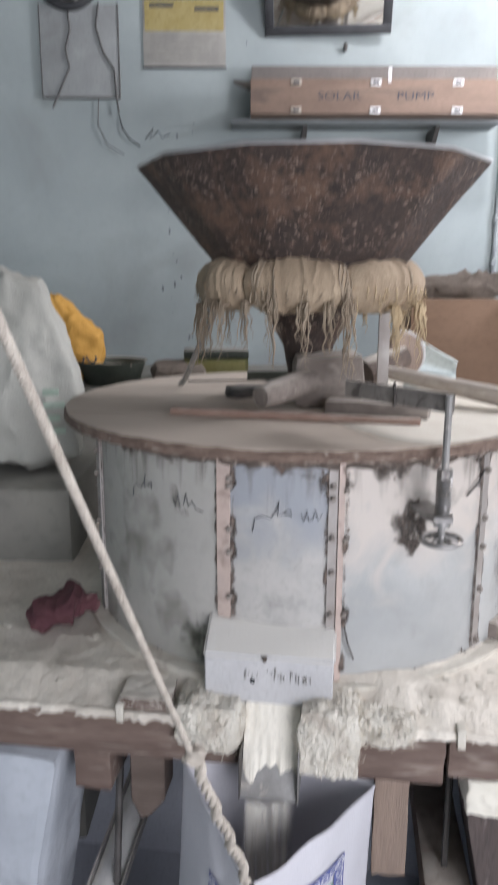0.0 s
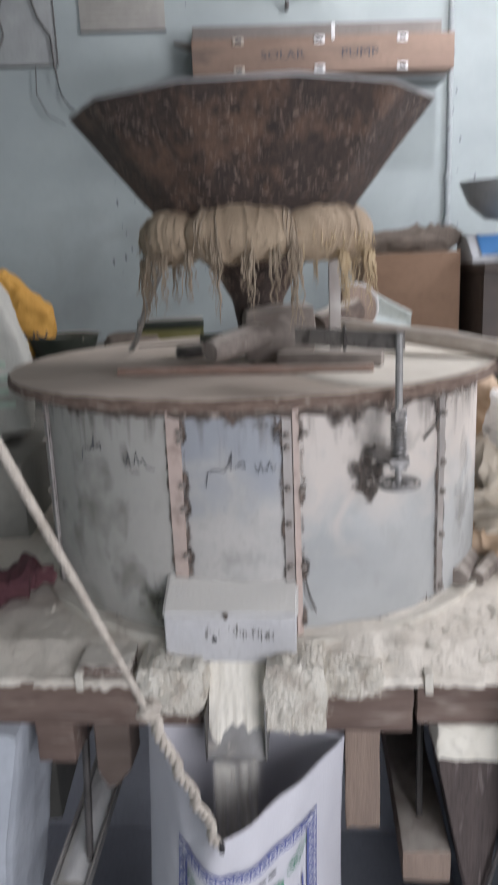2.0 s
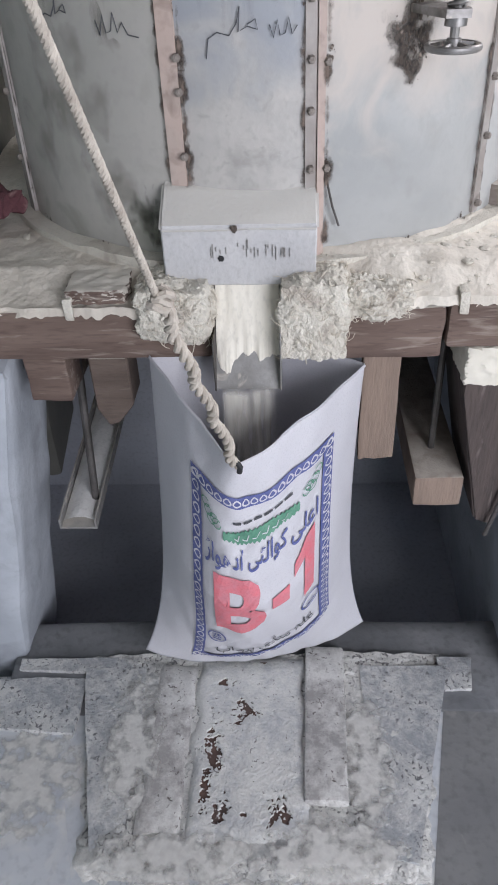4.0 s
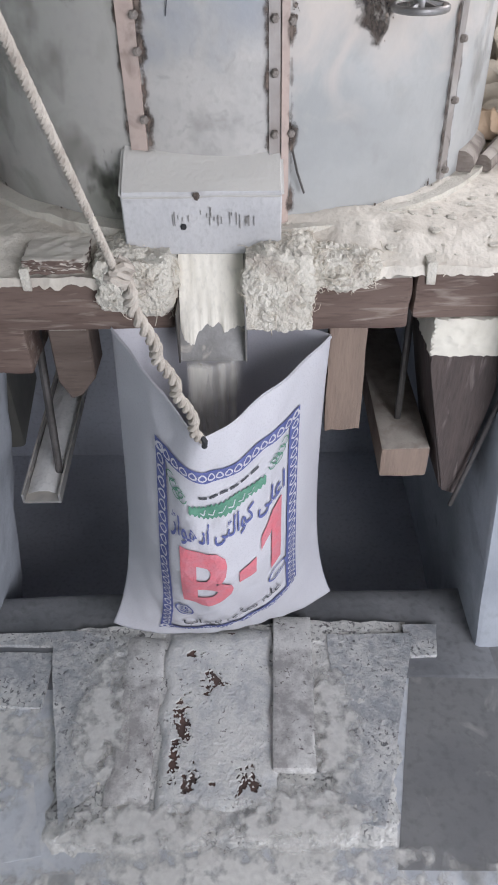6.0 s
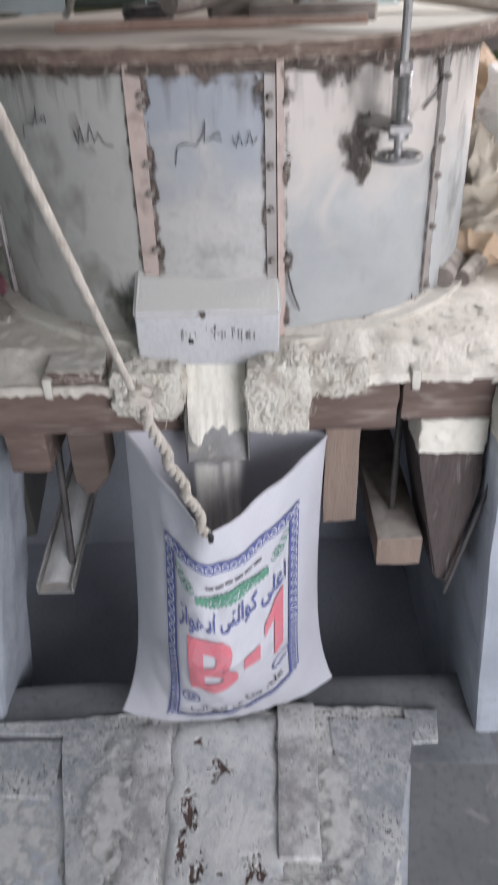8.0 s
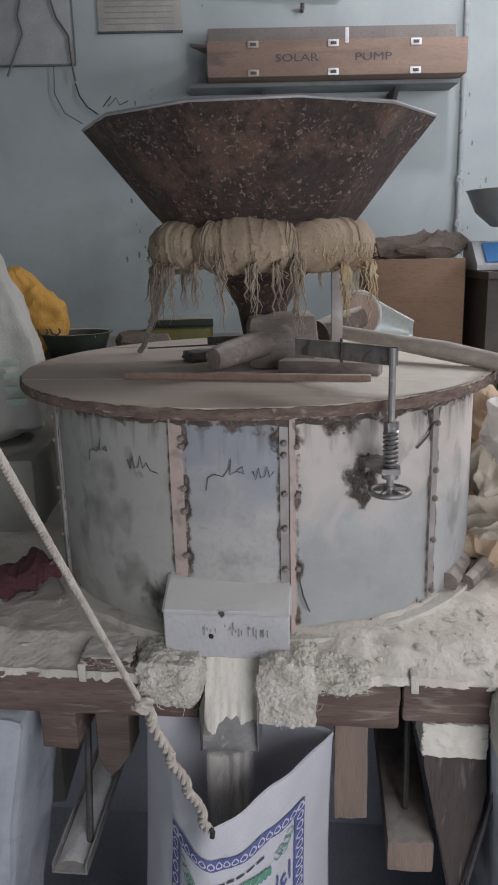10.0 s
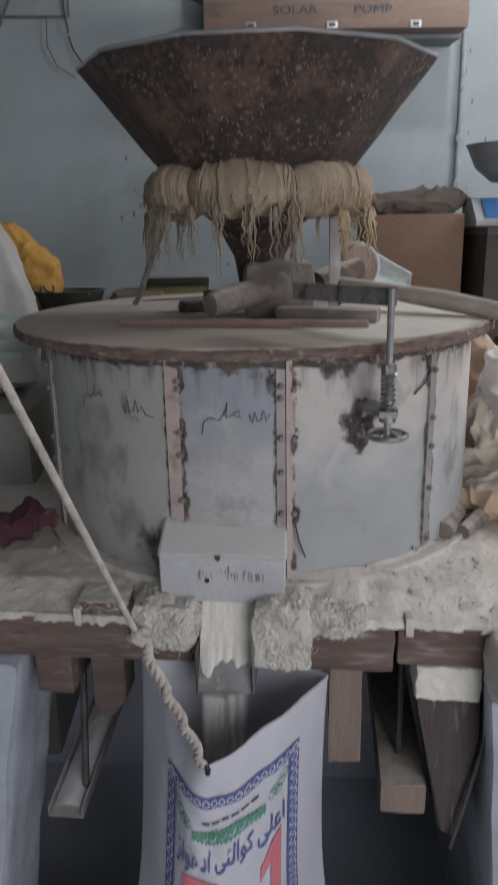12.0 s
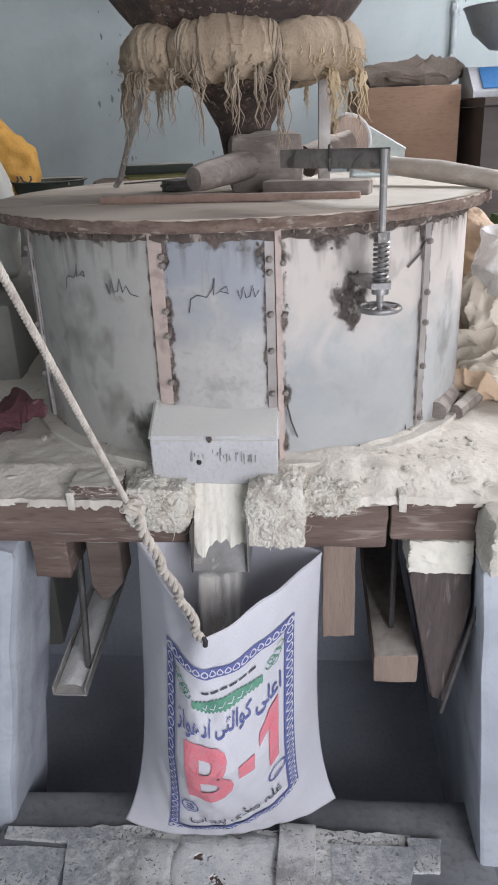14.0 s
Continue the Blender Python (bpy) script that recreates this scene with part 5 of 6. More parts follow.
def bed(p, q):
    v = -1.58 + 0.54 * q
    half0, half1 = -0.35 - 0.10 * q, 0.325 + 0.135 * q
    rim = max(abs(2 * p - 1) ** 10, max(0.0, 1 - 2 * q) ** 5)
    n = noise.noise(Vector((p * 9, q * 7, 6))) + 0.6 * noise.noise(Vector((p * 30, q * 24, 6))) + 0.4 * noise.noise(Vector((p * 90, q * 60, 6)))
    return Vector((half0 + (half1 - half0) * p + 0.012 * noise.noise(Vector((q * 14, 0, p * 3))), v + 0.012 * noise.noise(Vector((p * 16, 0, 1))), 0.015 + 0.004 * n + 0.008 * math.exp(-((q - 0.13) / 0.07) ** 2) - 0.026 * rim))


bed_solo("dirt_bed", surface(bed, 200, 160), M["bed"], (0.0, 0.0, -0.07), TURN, "dirty flour packed between the slabs", "dirt", kind="stuff")
# Added dark strip: the floor's shade before the pit, as a slab.
bed_solo("pit_sill", box(-0.60, 0.62, -1.20, -0.93, -0.20, 0.004, 0.012, cuts=7, rough=0.006), M["sill"], (0, 0, -0.07), TURN, "dark grey concrete strip standing for shade at the pit edge", "sill", kind="structure")


def floor_film(name, u0, u1, v0, v1, label, z=-0.0668):
    bm = surface(lambda p, q: Vector((u0 + (u1 - u0) * p, v0 + (v1 - v0) * q, 0.0)), 8, 8)
    return bed_solo(name, bm, M["film_flour"], (0, 0, z), TURN, label, "flour", kind="stuff")


for u0, u1, v0, v1 in ((-0.75, -0.28, -1.95, -1.54), (-0.45, 0.5, -1.70, -1.52), (0.30, 0.75, -1.95, -1.55), (-0.62, -0.36, -1.5, -1.2)):
    floor_film("floor_flour", u0, u1, v0, v1, "flour trodden into the floor")
for u0, u1, v0, v1, z in ((-0.34, -0.20, -1.48, -1.10, -0.047), (0.165, 0.29, -1.50, -1.14, -0.047), (-0.36, 0.04, -1.585, -1.46, -0.0455), (-0.02, 0.31, -1.58, -1.44, -0.044)):
    floor_film("bed_flour", u0, u1, v0, v1, "white flour drifted over the bed", z)

# ---- fittings on the lid ----
LZ = TOP + 0.03
shoe = thing("feed_shoe", (0.085, -0.02, LZ), 0, "worn wooden feed shoe with a stub log under the hopper", "feed shoe")
bm = box(-0.10, 0.11, -0.10, 0.09, 0.0, 0.165, 0.03, cuts=5, rough=0.008)
part("block", bm, M["dusty_wood"], shoe, "carved dusty block")
bm = tube([(-0.205, -0.235, 0.058), (-0.18, -0.215, 0.062), (-0.08, -0.10, 0.078), (0.0, -0.03, 0.085)], [0.033, 0.037, 0.041, 0.044], 14)
part("stub_log", shake(bm, 0.004, 20), M["dusty_wood"], shoe, "dusty round log handle")
solo("grease_tin", lump(0.14, 0.09, 0.04, 0.15, 0.6, 3), M["dark_steel"], (-0.16, 0.12, LZ), 20, "dark scrap of iron lying on the lid", "scrap")
bm = box(-0.355, 0.355, -0.013, 0.013, 0, 0.022, 0.006, cuts=6, rough=0.003)
solo("stick", bm, M["stick"], (-0.035, -0.290, LZ), -14, "thin red-brown stick lying on the lid", "stick")
solo("wooden_wedge", box(-0.148, 0.148, -0.035, 0.045, 0, 0.042, 0.006, cuts=5, rough=0.004, seed=7), M["dusty_wood"], (0.215, -0.228, LZ), -18, "worn dusty timber packing on the lid", "wedge")
bm = tube([(0.0, 0.0, 0.09), (0.10, -0.10, 0.075), (0.235, -0.235, 0.058), (0.35, -0.36, 0.043), (0.478, -0.485, 0.022), (0.80, -0.80, -0.03)], [0.018, 0.024, 0.028, 0.030, 0.026, 0.024], 12)
solo("branch_pole", shake(bm, 0.005, 12), M["bleached"], (0.235, 0.235, LZ), 0, "bleached tree branch lever resting on the lid", "pole")
pulley = thing("wooden_pulley", (0.385, 0.28, LZ), 0, "wooden pulley disc with a pale rim on the lid", "pulley")
disc = lathe([(0.002, 0.025), (0.068, 0.025), (0.074, 0.02), (0.074, -0.03), (0.002, -0.03)], 32)
bmesh.ops.rotate(disc, verts=disc.verts, matrix=Matrix.Rotation(radians(80), 3, "X") @ Matrix.Rotation(radians(25), 3, "Y"))
bmesh.ops.translate(disc, verts=disc.verts, vec=(0, 0, 0.125))
part("disc", disc, M["pale_wood"], pulley)
ring = tube([(0.080 * math.cos(a * 0.2618), 0.02, 0.125 + 0.080 * math.sin(a * 0.2618)) for a in range(25)], 0.007, 8)
part("rim", ring, M["hood"], pulley, "pale worn rim")
part("hub", tube([(-0.15, -0.10, 0.07), (0.0, 0.0, 0.12)], [0.05, 0.045], 14), M["dark_wood"], pulley, "round wooden hub")
scoop = thing("flour_scoop", (0.50, 0.30, LZ), -8, "pale sheet-metal flour scoop leaning on the lid", "scoop")
bm = surface(lambda p, q: Vector((-0.10 + 0.19 * p, 0.03 * math.sin(math.pi * q) + 0.05 * p, 0.004 + (0.20 - 0.11 * p) * q)), 10, 10)
thicken(part("blade", bm, M["scoop"], scoop), 0.003)
part("lip", tube([(-0.10, 0.0, 0.20), (0.09, 0.05, 0.09)], 0.003, 6), M["scoop"], scoop)
solo("flat_bar", box(-0.16, 0.16, -0.003, 0.003, 0, 0.035, 0.001), M["tub"], (0.0, 0.55, LZ), 5, "dark flat bar lying at the back of the lid", "bar")
solo("wire", tube([(-0.18, 0.05, 0.01), (-0.02, 0.02, 0.018), (0.1, -0.05, 0.03), (0.2, -0.09, 0.02)], 0.003, 6), M["dark_steel"], (-0.2, 0.38, LZ), 0, "thin bent wire on the lid", "wire")

# the handwheel that sets the stones
adj = thing("stone_adjuster", at(0.365, -0.685, 1.19), TURN, "handwheel and spring rod that set the millstones", "adjuster")
part("arm", prism([[(-0.235, 0.24 + y, 0.30), (-0.01, y, 0.305), (0.012, y - 0.003, 0.305), (0.012, y - 0.003, 0.348), (-0.01, y, 0.348), (-0.235, 0.24 + y, 0.343)] for y in (0.0, 0.010)]), M["lever"], adj, "dusty flat steel lever", smooth=False)
part("clamp", tube([(-0.115, 0.115, 0.298), (-0.115, 0.10, 0.325), (-0.115, 0.125, 0.352), (-0.115, 0.14, 0.325), (-0.115, 0.115, 0.298)], 0.004, 6), M["dark_steel"], adj, "wire clamp")
part("rod", tube([(0, 0, 0.0), (0, 0, 0.345)], 0.0085, 10), M["steel"], adj, "plain steel rod")
part("nut", lathe([(0.009, 0.150), (0.018, 0.150), (0.018, 0.172), (0.009, 0.172)], 6, close=True), M["bolt_steel"], adj, "hexagon nut")
coil = [(0.0155 * math.cos(a * 0.5236), 0.0155 * math.sin(a * 0.5236), 0.062 + 0.088 * a / 96) for a in range(97)]
part("spring", tube(coil, 0.0042, 6), M["bolt_steel"], adj, "coiled steel spring")
part("bracket", prism([[(-0.085, 0.12, z), (-0.022, -0.024, z), (0.022, -0.024, z), (0.024, 0.01, z), (-0.03, 0.13, z)] for z in (0.048, 0.062)]), M["bolt_steel"], adj, "forged bracket on the casing", smooth=False)
part("washer", lathe([(0.009, 0.034), (0.020, 0.034), (0.020, 0.048), (0.009, 0.048)], 24, close=True), M["bolt_steel"], adj)
wheel = part("handwheel", tube([(0.046 * math.cos(a * 0.19635), 0.046 * math.sin(a * 0.19635), 0.0) for a in range(33)], 0.0065, 10), M["bolt_steel"], adj, "oily steel handwheel")
part("hub", lathe([(0.0005, 0.016), (0.013, 0.014), (0.016, -0.004), (0.010, -0.012), (0.0005, -0.012)], 16), M["bolt_steel"], wheel)
for k in range(5):
    a = 2 * math.pi * k / 5 + 0.3
    part("spoke", tube([(0.010 * math.cos(a), 0.010 * math.sin(a), 0.006), (0.044 * math.cos(a), 0.044 * math.sin(a), 0.0)], 0.005, 6), M["bolt_steel"], wheel)

# greasy dirt round the bracket and writing on the casing


def on_drum(deg, z, lift=0.0045):
    a = radians(deg)
    return Vector(((R + lift) * math.sin(a), -(R + lift) * math.cos(a), z - BASE))


rnd = random.Random(3)


def dirt_film(name, d0, d1, z0, z1, key, label, lift=0.0035):
    nd = max(4, int(abs(d1 - d0) * 1.2))
    bm = surface(lambda p, q: on_drum(d0 + (d1 - d0) * p, z0 + (z1 - z0) * q, lift), nd, 6)
    return part(name, bm, M[key], mill, label)


def smear(deg, z, w, h, n, name="grease_smear"):
    bm = bmesh.new()
    for i in range(n // 2):
        d, zz = deg + rnd.gauss(0, w), z + rnd.gauss(0, h)
        r = 0.0009 + 0.0032 * rnd.random() ** 2.5
        g = lump(r * (1.4 + rnd.random()), r * 0.5, r * (2 + 2.5 * rnd.random()), 0.5, 0.1, i, 1, 2)
        p = on_drum(d, zz, 0.0042)
        for v in g.verts:
            v.co = p + Matrix.Rotation(radians(d), 3, "Z") @ (v.co * 1.0)
        me = bpy.data.meshes.new("x")
        g.to_mesh(me)
        g.free()
        bm.from_mesh(me)
        bpy.data.meshes.remove(me)
    tagged(part(name, bm, M["grime"], mill, "patch of black caked grease"), kind="stuff")
    if n > 30:
        dirt_film("grease_film", deg - 3.2 * w, deg + 3.2 * w, z - 3.0 * h, z + 2.6 * h, "film_spot", "black greasy film")


smear(19.0, 1.205, 1.7, 0.026, 170)
smear(19.8, 1.150, 0.8, 0.022, 70)
smear(2.5, 1.31, 1.3, 0.02, 110)
smear(39.5, 1.335, 1.2, 0.014, 70)
smear(14.5, 1.345, 1.6, 0.014, 60)
for ang, zs in ((-19.7, (0.23, 0.35, 0.41, 0.52)), (1.9, (0.20, 0.31, 0.40, 0.50)), (4.6, (0.20, 0.395)), (40.7, (0.05, 0.20, 0.32, 0.40, 0.53)), (-69, (0.15, 0.3, 0.45, 0.52))):
    for z in zs:
        smear(ang, BASE + z, 0.55, 0.014, 34)
for d, z in ((-60, 0.80), (-40, 0.79), (9, 0.785), (22, 0.79), (30, 0.785), (36, 0.80)):
    smear(d, z, 1.2, 0.005, 16)
for d0, d1 in ((-66, -23), (-16, 0), (4, 39), (43, 60)):
    for k in range(6):
        smear(d0 + (d1 - d0) * rnd.random(), 1.360, 2.2, 0.006, 26)


for d, z0, z1, w in ((-23.0, 0.93, 1.365, 0.9), (-19.2, 0.93, 1.365, 1.4), (0.8, 0.93, 1.365, 1.4), (4.6, 0.79, 1.365, 1.2), (39.4, 0.79, 1.365, 1.3), (42.0, 0.79, 1.365, 1.3), (-66.8, 0.80, 1.36, 2.2)):
    dirt_film("seam_dirt", d - w, d + w, z0, z1, "film_seam", "dark dirt along the seam", 0.0125 if abs(d - 4.6) < 0.5 else 0.0045)
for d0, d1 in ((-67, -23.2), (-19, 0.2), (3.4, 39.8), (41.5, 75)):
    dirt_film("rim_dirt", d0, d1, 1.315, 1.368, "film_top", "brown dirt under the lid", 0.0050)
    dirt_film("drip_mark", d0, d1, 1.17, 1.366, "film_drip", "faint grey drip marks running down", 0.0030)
for d, z, w, h in ((-55, 1.0, 10, 0.2), (-33, 1.25, 9, 0.1), (-36, 0.93, 10, 0.12), (24, 1.26, 14, 0.10), (-9, 1.0, 8, 0.1), (52, 1.05, 8, 0.2), (-45, 1.1, 18, 0.25)):
    dirt_film("smudge", d - w, d + w, z - h, z + h, "film_smudge", "grey smudge", 0.0024)
dirt_film("mould", -34, -21.5, 0.79, 0.96, "film_mould", "greenish black mould", 0.0040)


def scrawl(points, w=0.0012):
    return tube([on_drum(d, z, 0.005) for d, z in points], w, 5)


def letters(d0, z0, sx, shape):
    return scrawl([(d0 + sx * x, z0 + 0.001 * sx * y * 9) for x, y in shape])


SQUIG = [(0, 0), (0.4, -1.8), (0.9, 0.6), (1.2, -1.5), (1.8, -1.2), (2.2, 0.9), (2.6, -1.4), (3.2, -0.2), (3.8, -1.6), (5.0, -1.9)]
HOOKED = [(-1.0, -3.2), (-0.7, -0.9), (0.2, -0.2), (1.4, -0.6), (2.2, 0.9), (2.5, 2.6), (2.3, -0.2), (3.2, 0.4), (4.2, 0.0), (4.0, 1.2), (3.2, 0.6)]
part("pen_scrawl", letters(-13.2, 1.228, 1.6, HOOKED), M["ink"], mill, "handwritten ink scrawl")
part("pen_scrawl", letters(-4.6, 1.235, 1.35, SQUIG[:8]), M["ink"], mill, "handwritten ink scrawl")
part("pen_scrawl", letters(-34, 1.245, 1.6, SQUIG), M["ink"], mill, "handwritten ink scrawl")
part("pen_scrawl", letters(-46, 1.255, 1.35, HOOKED), M["ink"], mill, "handwritten ink scrawl")
part("wire_end", tube([on_drum(4.8, 0.95, 0.008), on_drum(5.6, 0.90, 0.02), on_drum(7.0, 0.855, 0.015)], 0.0025, 6), M["dark_steel"], mill, "bent wire end")
part("wire_end", tube([on_drum(34, 1.25, 0.008), on_drum(37.5, 1.28, 0.012), on_drum(40, 1.31, 0.006)], 0.003, 6), M["dark_steel"], mill, "bent wire end")

# inside of the hopper
bm = facet([(0.280, 1.84 - HB), (0.508, 2.103 - HB)], SIDES, HT)
thicken(part("lining", bm, M["lining"], hopper, "worn bright inner lining"), 0.002)
part("lining_floor", lathe([(0.002, 1.856 - HB), (0.15, 1.857 - HB), (0.282, 1.862 - HB)], 48), M["lining"], hopper, "worn bright bottom plate")
bm = lathe([(0.002, 1.898 - HB), (0.07, 1.888 - HB), (0.14, 1.866 - HB), (0.17, 1.852 - HB)], 64)
solo("wheat_heap", shake(bm, 0.006, 20), M["grain"], (HX, HY, HB), 0, "heap of wheat grain inside the hopper", "grain", kind="stuff")

# ---- rubbish on the platform ----
rnd = random.Random(12)


def creases(bm, depth, seed, freq=9.0):
    """Long sharp cloth folds pressed into a body."""
    turn = Matrix.Rotation(seed * 1.3, 3, "Z") @ Matrix.Rotation(0.6 + seed, 3, "X")
    for v in bm.verts:
        p = turn @ v.co
        p = Vector((p.x * freq, p.y * freq * 0.35, p.z * freq)) + 0.5 * noise.noise_vector(v.co * 6) + Vector((seed, 0, 0))
        f = (1 - abs(noise.noise(p))) ** 3 + 0.45 * (1 - abs(noise.noise(p * 2.1))) ** 3 - 0.75
        v.co += v.normal * f * depth


def crumpled(name, sx, sy, sz, material, loc, rz, label, seed, fold=0.10, square=0.45, group="", category="sack"):
    bm = lump(sx, sy, sz, 0.05, square, seed, 6, 1.2)
    bm.normal_update()
    creases(bm, fold * min(sx, sy, sz), seed)
    z = min(v.co.z for v in bm.verts)
    bmesh.ops.translate(bm, verts=bm.verts, vec=(0, 0, -z))
    return solo(name, bm, M[material], loc, rz, label, category, group)


crumpled("rag", 0.21, 0.12, 0.085, "maroon", (-0.70, -0.27, 0.770), 55, "dusty maroon rag dropped on the platform", 2, 0.42, 0.3, category="rag")
solo("log_piece", shake(tube([(0, -0.09, 0.035), (0, 0.08, 0.035)], [0.030, 0.036], 10), 0.006, 25), M["dusty_wood"], (0.58, -0.31, 0.775), -28, "short grey log end beside the mill", "log", "log ends beside the mill")
solo("log_piece", shake(tube([(0, -0.08, 0.025), (0, 0.08, 0.025)], [0.022, 0.026], 10), 0.006, 25, 3), M["dusty_wood"], (0.655, -0.30, 0.775), -38, "short grey log end beside the mill", "log", "log ends beside the mill")
crumpled("crumpled_sack", 0.34, 0.26, 0.16, "beige", (0.86, -0.12, 0.772), 15, "crumpled beige sack heaped beside the mill", 3, 0.3, group="sacks beside the mill")
crumpled("crumpled_sack", 0.30, 0.13, 0.10, "brownbag", (0.76, -0.20, 0.775), -38, "folded brown paper sack beside the mill", 5, 0.25, group="sacks beside the mill")
crumpled("crumpled_sack", 0.30, 0.24, 0.17, "beige", (0.89, 0.0, 0.91), -10, "crumpled beige sack heaped beside the mill", 7, 0.28, group="sacks beside the mill")
crumpled("white_sack", 0.36, 0.26, 0.22, "clean_sack", (0.93, -0.04, 1.04), 8, "plump white sack on top of the heap", 9, 0.10, 0.5, group="sacks beside the mill")
crumpled("brown_sack", 0.16, 0.16, 0.52, "brownbag", (0.80, 0.22, 0.772), 10, "tall brown paper sack behind the heap", 13, 0.12, group="sacks beside the mill")
crumpled("green_bag", 0.22, 0.16, 0.50, "leafgreen", (0.98, 0.30, 0.772), 10, "dark green bag behind the heap", 15, 0.15, category="bag")

# ---- things behind the mill ----
solo("rear_ledge", box(-2.6, 0.5, 1.35, WALL_Y - 0.002, FL, 1.255, 0.02), M["ledge"], (0, 0, 0), label="plastered masonry ledge along the back wall", category="ledge", kind="structure")
solo("side_ledge", box(-2.6, -0.80, 0.25, 1.345, FL, 1.045, 0.02), M["ledge"], (0, 0, 0), label="plastered masonry ledge beside the mill", category="ledge", kind="structure")
big = thing("grain_sack", (-1.02, 0.62, 1.047), 12, "tall grubby white grain sack standing on the ledge", "sack")
bm = lump(0.42, 0.36, 0.78, 0.06, 0.60, 4, 5, 1.3)
for v in bm.verts:
    f = max(0.0, v.co.z - 0.30) / 0.48
    v.co.x = v.co.x * (1 - 0.45 * f) - 0.06 * f
    v.co.y *= 1 - 0.4 * f
    v.co += noise.noise_vector(v.co * 12) * 0.008
bm.normal_update()
creases(bm, 0.018, 5.0, 6.0)
part("sack_body", bm, M["white_sack"], big)
for k in range(4):
    part("print_bar", box(0.05, 0.13 - 0.02 * (k % 2), -0.192, -0.186, 0.16 + 0.05 * k, 0.185 + 0.05 * k, 0.001), M["faded"], big, "faded green printed bar")
orange = thing("orange_bag", (-1.12, 1.55, 1.257), 10, "orange woven bag standing by the wall", "bag")
bm = lump(0.42, 0.24, 0.46, 0.10, 0.35, 6, 5, 1.4)
for v in bm.verts:
    f = max(0.0, v.co.z - 0.25) / 0.2
    v.co.x = v.co.x * (1 - 0.72 * f) - 0.04 * f
    v.co += noise.noise_vector(v.co * 14) * 0.006
bm.normal_update()
creases(bm, 0.016, 2.0)
part("bag_body", bm, M["orange"], orange)
for k in range(3):
    part("print_stroke", tube([(0.0 + 0.06 * k, -0.128, 0.145), (0.012 + 0.06 * k, -0.130, 0.12), (0.035 + 0.06 * k, -0.131, 0.112), (0.05 + 0.06 * k, -0.128, 0.128), (0.045 + 0.06 * k, -0.126, 0.145)], 0.005, 5), M["ink"], orange, "dark printed stroke")
tub = thing("plastic_tub", (-0.86, 1.50, 1.257), 0, "dark green plastic tub of scraps by the wall", "tub")
thicken(part("tub_wall", lathe([(0.13, 0.0), (0.17, 0.115), (0.185, 0.12)], 32), M["tub"], tub), 0.006)
part("tub_base", lathe([(0.0005, 0.002), (0.13, 0.002)], 32), M["tub"], tub)
part("stick", tube([(-0.15, -0.05, 0.10), (0.12, -0.12, 0.11)], 0.009, 8), M["bleached"], tub, "pale stick in the tub")
tin = thing("oil_tin", (-0.33, 1.62, 1.257), 4, "olive and yellow square tin by the back wall", "tin")
part("can_body", box(-0.165, 0.165, -0.10, 0.10, 0.0, 0.16, 0.006), M["olive"], tin)
part("yellow_band", box(-0.150, 0.150, -0.1035, -0.1005, 0.02, 0.115, 0.001), M["tin_band"], tin, "faded yellow label band")
part("dark_rim", box(-0.168, 0.168, -0.105, 0.103, 0.128, 0.168, 0.004, rough=0.002, cuts=3), M["tub"], tin, "dark dented top edge")
crumpled("folded_sack", 0.30, 0.26, 0.10, "greycloth", (-0.52, 1.58, 1.257), 5, "folded grey sack by the back wall", 21, 0.15)
crate = thing("plywood_crate", (0.76, 1.12, 0.762), -3, "brown plywood crate with a sack thrown on top", "crate")
for nm, b in (("front", (-0.205, 0.20, -0.22, -0.205, 0, 0.945)), ("back", (-0.205, 0.20, 0.19, 0.205, 0, 0.945)), ("side", (-0.205, -0.19, -0.204, 0.189, 0, 0.943)), ("side", (0.185, 0.20, -0.204, 0.189, 0, 0.943)), ("top", (-0.189, 0.184, -0.204, 0.189, 0.90, 0.915))):
    part(nm + "_panel", box(*b, 0.003), M["crate"], crate)
crumpled("thrown_sack", 0.42, 0.34, 0.095, "greycloth", (0.80, 1.14, 1.682), 10, "grey-brown sack thrown over the crate", 23, 0.55, 0.1)
table = thing("weighing_table", (1.42, 1.05, 0.762), 0, "dark-stained table for the weighing scale", "table")
part("tabletop", box(-0.44, 0.55, -0.36, 0.35, 0.86, 0.89, 0.005), M["table"], table)
part("front_panel", box(-0.42, 0.53, -0.30, -0.28, 0.0, 0.858, 0.003), M["table"], table)
part("side_panel", box(-0.42, -0.40, -0.279, 0.33, 0.0, 0.858, 0.003), M["table"], table)
part("side_panel", box(0.51, 0.53, -0.279, 0.33, 0.0, 0.858, 0.003), M["table"], table)
scale_th = thing("weighing_scale", (1.16, 0.95, 1.655), -6, "pale electronic weighing scale with a blue display panel", "scale")
part("body", prism([[(x, -0.15, 0.0), (x, 0.16, 0.0), (x, 0.16, 0.12), (x, -0.01, 0.115), (x, -0.15, 0.022)] for x in (-0.17, 0.20)]), M["scale_body"], scale_th, smooth=False)
part("display_panel", prism([[(x, -0.140, 0.0305), (x, -0.022, 0.109), (x, -0.024, 0.1125), (x, -0.142, 0.034)] for x in (-0.13, 0.18)]), M["scale_blue"], scale_th, "blue display panel", smooth=False)
part("pan_post", tube([(0.05, 0.06, 0.118), (0.05, 0.06, 0.17)], 0.05, 20), M["pan"], scale_th)
pan = lathe([(0.002, 0.0), (0.08, 0.01), (0.15, 0.07), (0.19, 0.16), (0.195, 0.162), (0.185, 0.155), (0.145, 0.075), (0.075, 0.018), (0.002, 0.008)], 36)
solo("weighing_pan", pan, M["pan"], (1.17, 1.0, 1.825), 0, "dull grey metal weighing bowl on the scale", "bowl")
